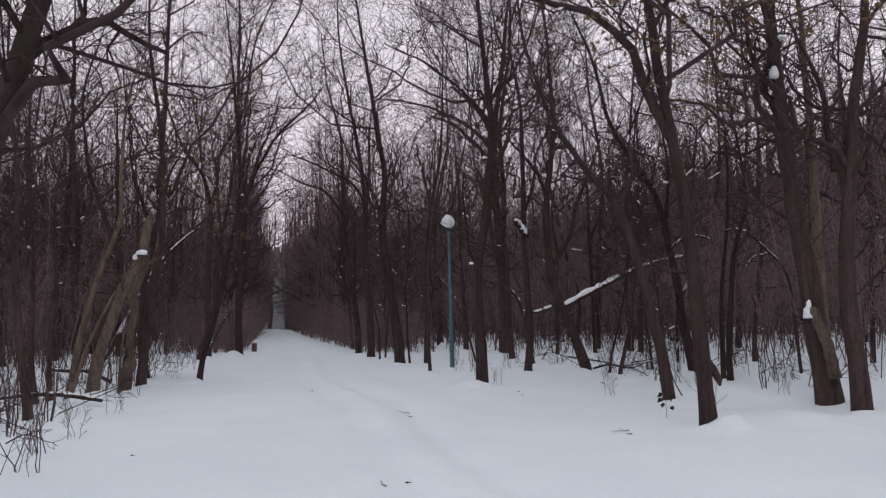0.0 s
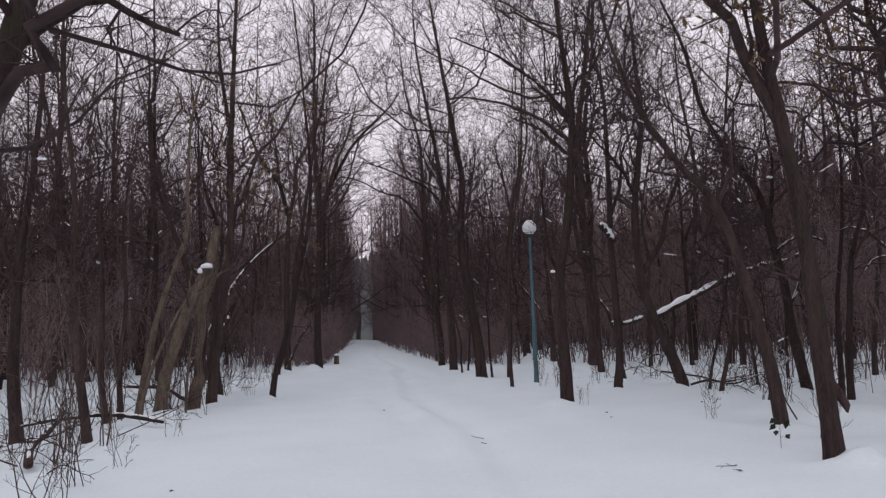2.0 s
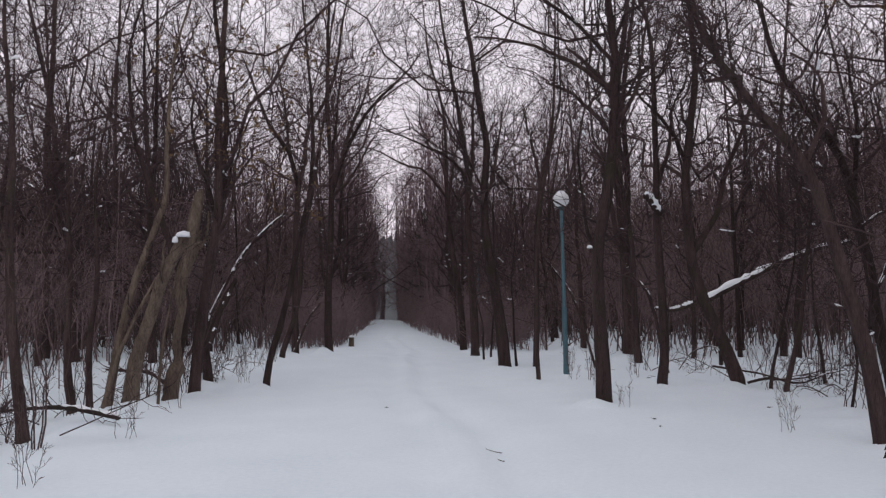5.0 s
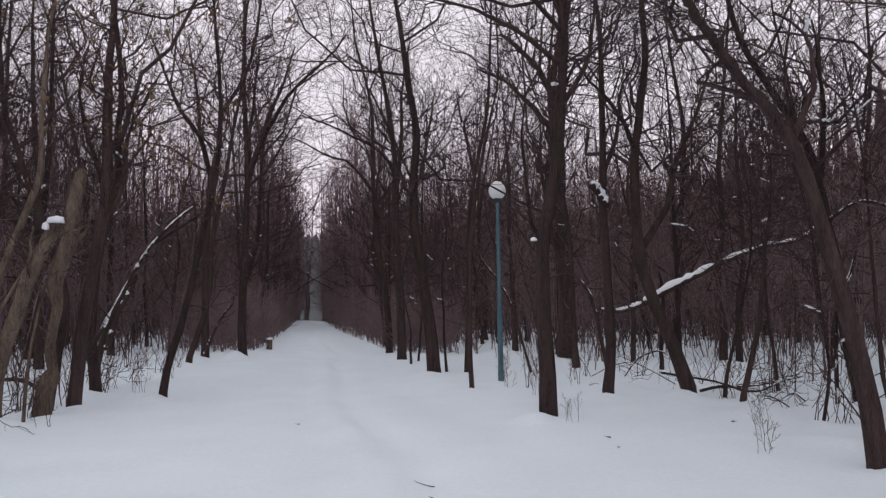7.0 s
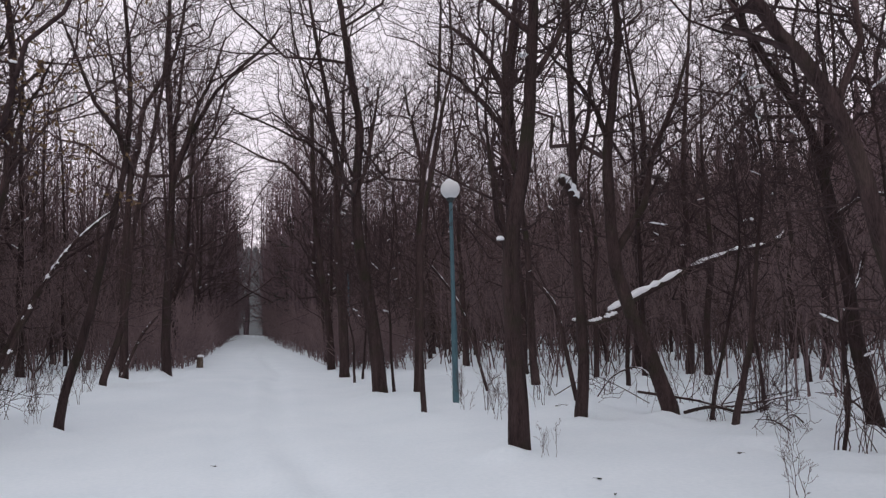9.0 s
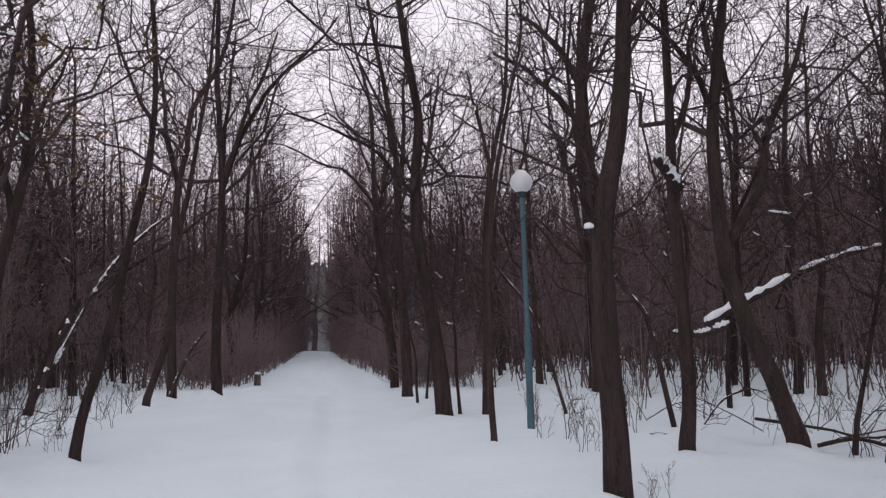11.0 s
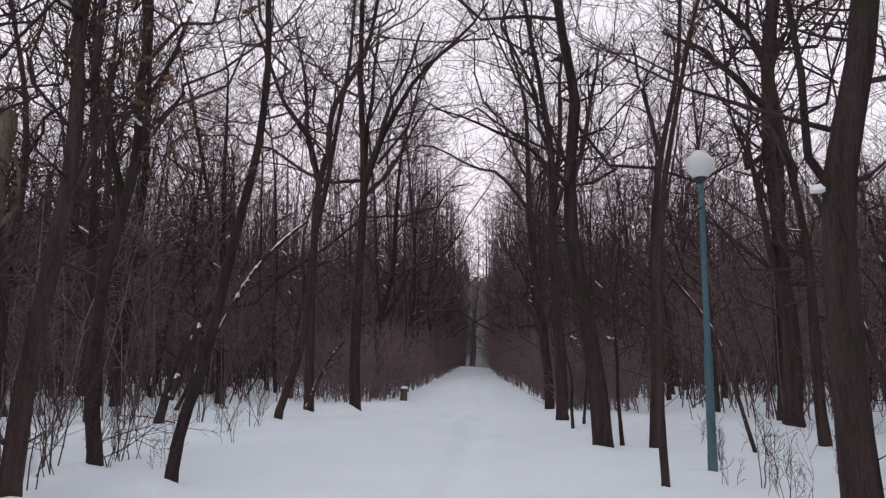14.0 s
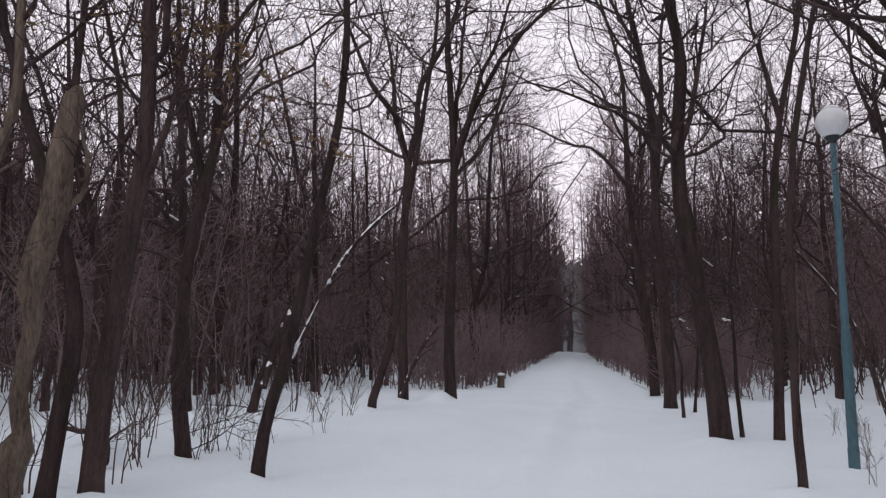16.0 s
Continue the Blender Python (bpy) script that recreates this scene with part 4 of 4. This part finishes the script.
fallen([(-6.3, 17.55, 0.0), (-5.95, 17.5, 1.1), (-5.5, 17.5, 2.1), (-5.1, 17.55, 2.75)], 0.045, 0.02, "splintered pale branch leaning on a broken trunk", snow=0.5, shoots=6, seed=41, bark=PALE_BARK)
fallen([(-5.35, 17.6, 0.0), (-5.3, 17.6, 0.9), (-5.15, 17.65, 1.9), (-4.95, 17.7, 2.6)], 0.03, 0.012, "splintered pale branch leaning on a broken trunk", snow=0.6, shoots=5, seed=42, bark=PALE_BARK)


# ---- shrubs ----
def shrub(x, y, stems, high, seed, label, name="shrub", thick=0.007, spreading=0.35, copies=True):
    """A clump of thin bare stems, each with side shoots."""
    rng = np.random.default_rng(seed)
    top = thing(name, x, y, ground_z(x, y), label, "shrub", "bare shrubs by the path")
    for _ in range(stems):
        a, lean = rng.random() * 6.28, spreading * (0.4 + rng.random())
        h = high * (0.5 + 0.6 * rng.random())
        root = rng.normal(size=2) * 0.08
        p = np.array([(root[0] + math.cos(a) * lean * h * t ** 1.5, root[1] + math.sin(a) * lean * h * t ** 1.5, -0.06 + h * t) for t in np.linspace(0, 1, 7)])
        p[1:, :] += np.cumsum(rng.normal(size=(6, 3)) * h * 0.022, axis=0)
        r = thick * (0.7 + 0.6 * rng.random()) * np.linspace(1, 0.4, 7)
        sp, sr = sprout(p[None], r[None], 6, 0.32 * h, 0.7, 0.12, 4, rng, tmin=0.25, thin=0.6, wiggle=0.12, least=0.0028)
        tp, tr = sprout(sp, sr, 3, 0.13 * h, 0.7, 0.05, 3, rng, tmin=0.3, thin=0.7, wiggle=0.15, least=0.0022)
        part_of("stem", mesh_of("stem", *tubes([(p[None], r[None], 5), (sp, sr, 3), (tp, tr, 3)]), STEM), top)
    return top


SHRUB = "bare brown shrub of thin twiggy stems in snow"
WEED = "dry thin weed stems poking through the snow"
shrub_kinds = [shrub(5.88, 14.61, 6, 1.3, 201, SHRUB), shrub(6.36, 14.9, 5, 1.7, 202, SHRUB), shrub(-5.43, 18.3, 7, 1.0, 203, SHRUB), shrub(-5.0, 8.6, 5, 0.9, 204, SHRUB), shrub(7.8, 19.2, 4, 2.2, 205, SHRUB, thick=0.011, spreading=0.2)]
weed_kinds = [shrub(3.07, 21.38, 5, 0.8, 211, WEED, "weed_stems", 0.0035, 0.16), shrub(3.4, 20.5, 4, 0.6, 212, WEED, "weed_stems", 0.0035, 0.2), shrub(4.63, 21.4, 3, 1.0, 213, WEED, "weed_stems", 0.006, 0.15)]
rng = np.random.default_rng(77)


def again(kinds_of, x, y, lo=0.75, hi=1.25):
    copy_thing(kinds_of[rng.integers(0, len(kinds_of))], Matrix.LocRotScale((x, y, ground_z(x, y)), Euler((0, 0, rng.random() * 6.28)), (lo + (hi - lo) * rng.random(),) * 3))


for x, y in ((6.3, 18.0), (8.05, 19.1), (9.2, 20.1), (8.6, 16.4), (9.5, 17.6), (7.2, 20.6), (10.4, 19.0), (6.9, 12.5), (7.9, 13.6), (9.0, 14.6), (8.8, 22.5), (10.8, 23.0), (7.0, 23.5),
             (-5.4, 23.1), (-5.5, 20.5), (-5.7, 21.5), (-5.6, 23.3), (-5.0, 24.2), (-4.9, 26.4), (-4.6, 27.3), (-6.6, 21.0), (-7.2, 22.8), (-6.4, 24.6), (-7.9, 25.4), (-6.9, 26.4), (-8.3, 21.6), (-6.1, 19.9), (-5.3, 22.1), (-6.2, 22.4), (-7.0, 24.0), (-5.5, 27.6), (-4.9, 28.6), (-6.1, 28.4),
             (-5.8, 11.6), (-5.7, 13.4), (-6.7, 14.9), (-6.2, 12.9), (-7.6, 15.8), (-7.0, 13.6), (-8.3, 14.6), (-6.6, 17.0), (-7.9, 18.4), (-5.0, 9.8), (-6.1, 10.2), (5.3, 22.9)):
    again(shrub_kinds, x, y)
for x, y in ((3.5, 21.25), (2.6, 15.6), (4.8, 22.1), (-4.7, 8.5), (-4.9, 11.0), (-4.8, 14.0), (-4.9, 17.2), (4.0, 13.0), (4.75, 10.9), (-4.4, 25.0), (-4.7, 22.5), (3.7, 24.0), (4.2, 26.5), (3.3, 19.5), (6.8, 11.7)):
    again(weed_kinds, x, y)


# ---- small things on the snow ----
def leafy_sprig(x, y):
    rng = np.random.default_rng(9)
    top = thing("sprig", x, y, ground_z(x, y), "small sprig with dark withered leaves in the snow", "plant")
    p = np.array([(0.02 * t, 0.03 * t * t, -0.05 + 0.42 * t) for t in np.linspace(0, 1, 7)])
    r = np.linspace(0.004, 0.002, 7)
    sp, sr = sprout(p[None], r[None], 7, 0.16, 0.9, 0.1, 4, rng, tmin=0.35, thin=0.7, least=0.0016)
    part_of("stem", mesh_of("stem", *tubes([(p[None], r[None], 5), (sp, sr, 3)]), TWIG), top)
    for q in sp:
        u = unit(np.array([[rng.normal(), rng.normal(), -1.2]]))[0] * 0.07
        side = unit(np.cross(u, (0.3, 1, 0.2))[None])[0] * 0.04
        c = q[-1]
        v = [c, c + u * 0.5 + side, c + u * 1.6, c + u * 0.5 - side, c + u * 0.5 + np.cross(u, side) * 5]
        part_of("leaf", mesh_of("leaf", v, [(0, 1, 2, 4), (0, 4, 2, 3)], DARK_LEAF, False), top)
    return top


leafy_sprig(3.64, 10.05)


def litter(x, y, size, seed, kind):
    """A bit of fallen bark, leaf or stick half sunk in the snow."""
    rng = np.random.default_rng(seed)
    z = ground_z(x, y)
    if kind == "stick":
        top = thing("stick", x, y, z, "short dark stick lying on the snow", "stick", "litter on the snow")
        p = np.array([(size * (t - 0.5), 0.06 * size * math.sin(t * 5), 0.012 + 0.05 * size * t) for t in np.linspace(0, 1, 7)])
        sp, sr = sprout(p[None], np.full((1, 7), 0.006), 2, 0.3 * size, 0.7, 0.2, 4, rng, least=0.003)
        part_of("stem", mesh_of("stem", *tubes([(p[None], np.linspace(0.006, 0.003, 7)[None], 6), (sp, sr, 4)], 0.2, rng), BARK), top)
    else:
        top = thing("dead_leaf", x, y, z, "curled dark dead leaf lying on the snow", "leaf", "litter on the snow")
        s = size
        v = [(-s, 0, 0.012), (-0.3 * s, 0.45 * s, 0.024), (s, 0, 0.018), (-0.2 * s, -0.45 * s, 0.02), (0, 0, 0.006)]
        part_of("blade", mesh_of("blade", v, [(0, 4, 2, 1), (0, 3, 2, 4)], DARK_LEAF, False), top)
        st = np.array([(s, 0, 0.018), (1.2 * s, 0.05 * s, 0.018), (1.4 * s, 0.02 * s, 0.014)])
        part_of("stalk", mesh_of("stalk", *tubes([(st[None], np.full((1, 3), 0.0025), 4)]), TWIG), top)
    top.rotation_euler = (0, 0, rng.random() * 6.28)
    return top


for k, (x, y, size) in enumerate(((-1.15, 6.51, 0.22), (2.37, 8.88, 0.3), (0.04, 12.39, 0.24), (4.76, 20.4, 0.4), (0.04, 11.82, 0.12))):
    litter(x, y, size, 300 + k, "stick")
for k, (x, y, size) in enumerate(((-0.86, 6.8, 0.03), (2.37, 8.6, 0.05), (2.52, 13.6, 0.03), (-3.81, 9.22, 0.03), (-1.25, 16.6, 0.035), (2.66, 14.3, 0.05), (4.75, 15.0, 0.04), (4.83, 21.1, 0.06))):
    litter(x, y, size, 330 + k, "leaf")


def stump(x, y, r, h):
    rng = np.random.default_rng(8)
    top = thing("tree_stump", x, y, ground_z(x, y), "short grey tree stump capped with snow beside the path", "stump")
    P = np.array([(0.02 * t, 0, -0.1 + (h + 0.1) * t) for t in np.linspace(0, 1, 7)] + [(0.02, 0, h + 0.01)])
    R = np.append(r * np.array((1.4, 1.15, 1.0, 0.98, 0.95, 0.95, 0.93)), 0.01)
    part_of("trunk", mesh_of("trunk", *tubes([(P[None], R[None], 12)], 0.15, rng), PALE_BARK), top)
    snow_lump(top, (0.02, 0, h + 0.03), (r, r, 0.07), rng)


stump(-2.75, 39.0, 0.12, 0.4)
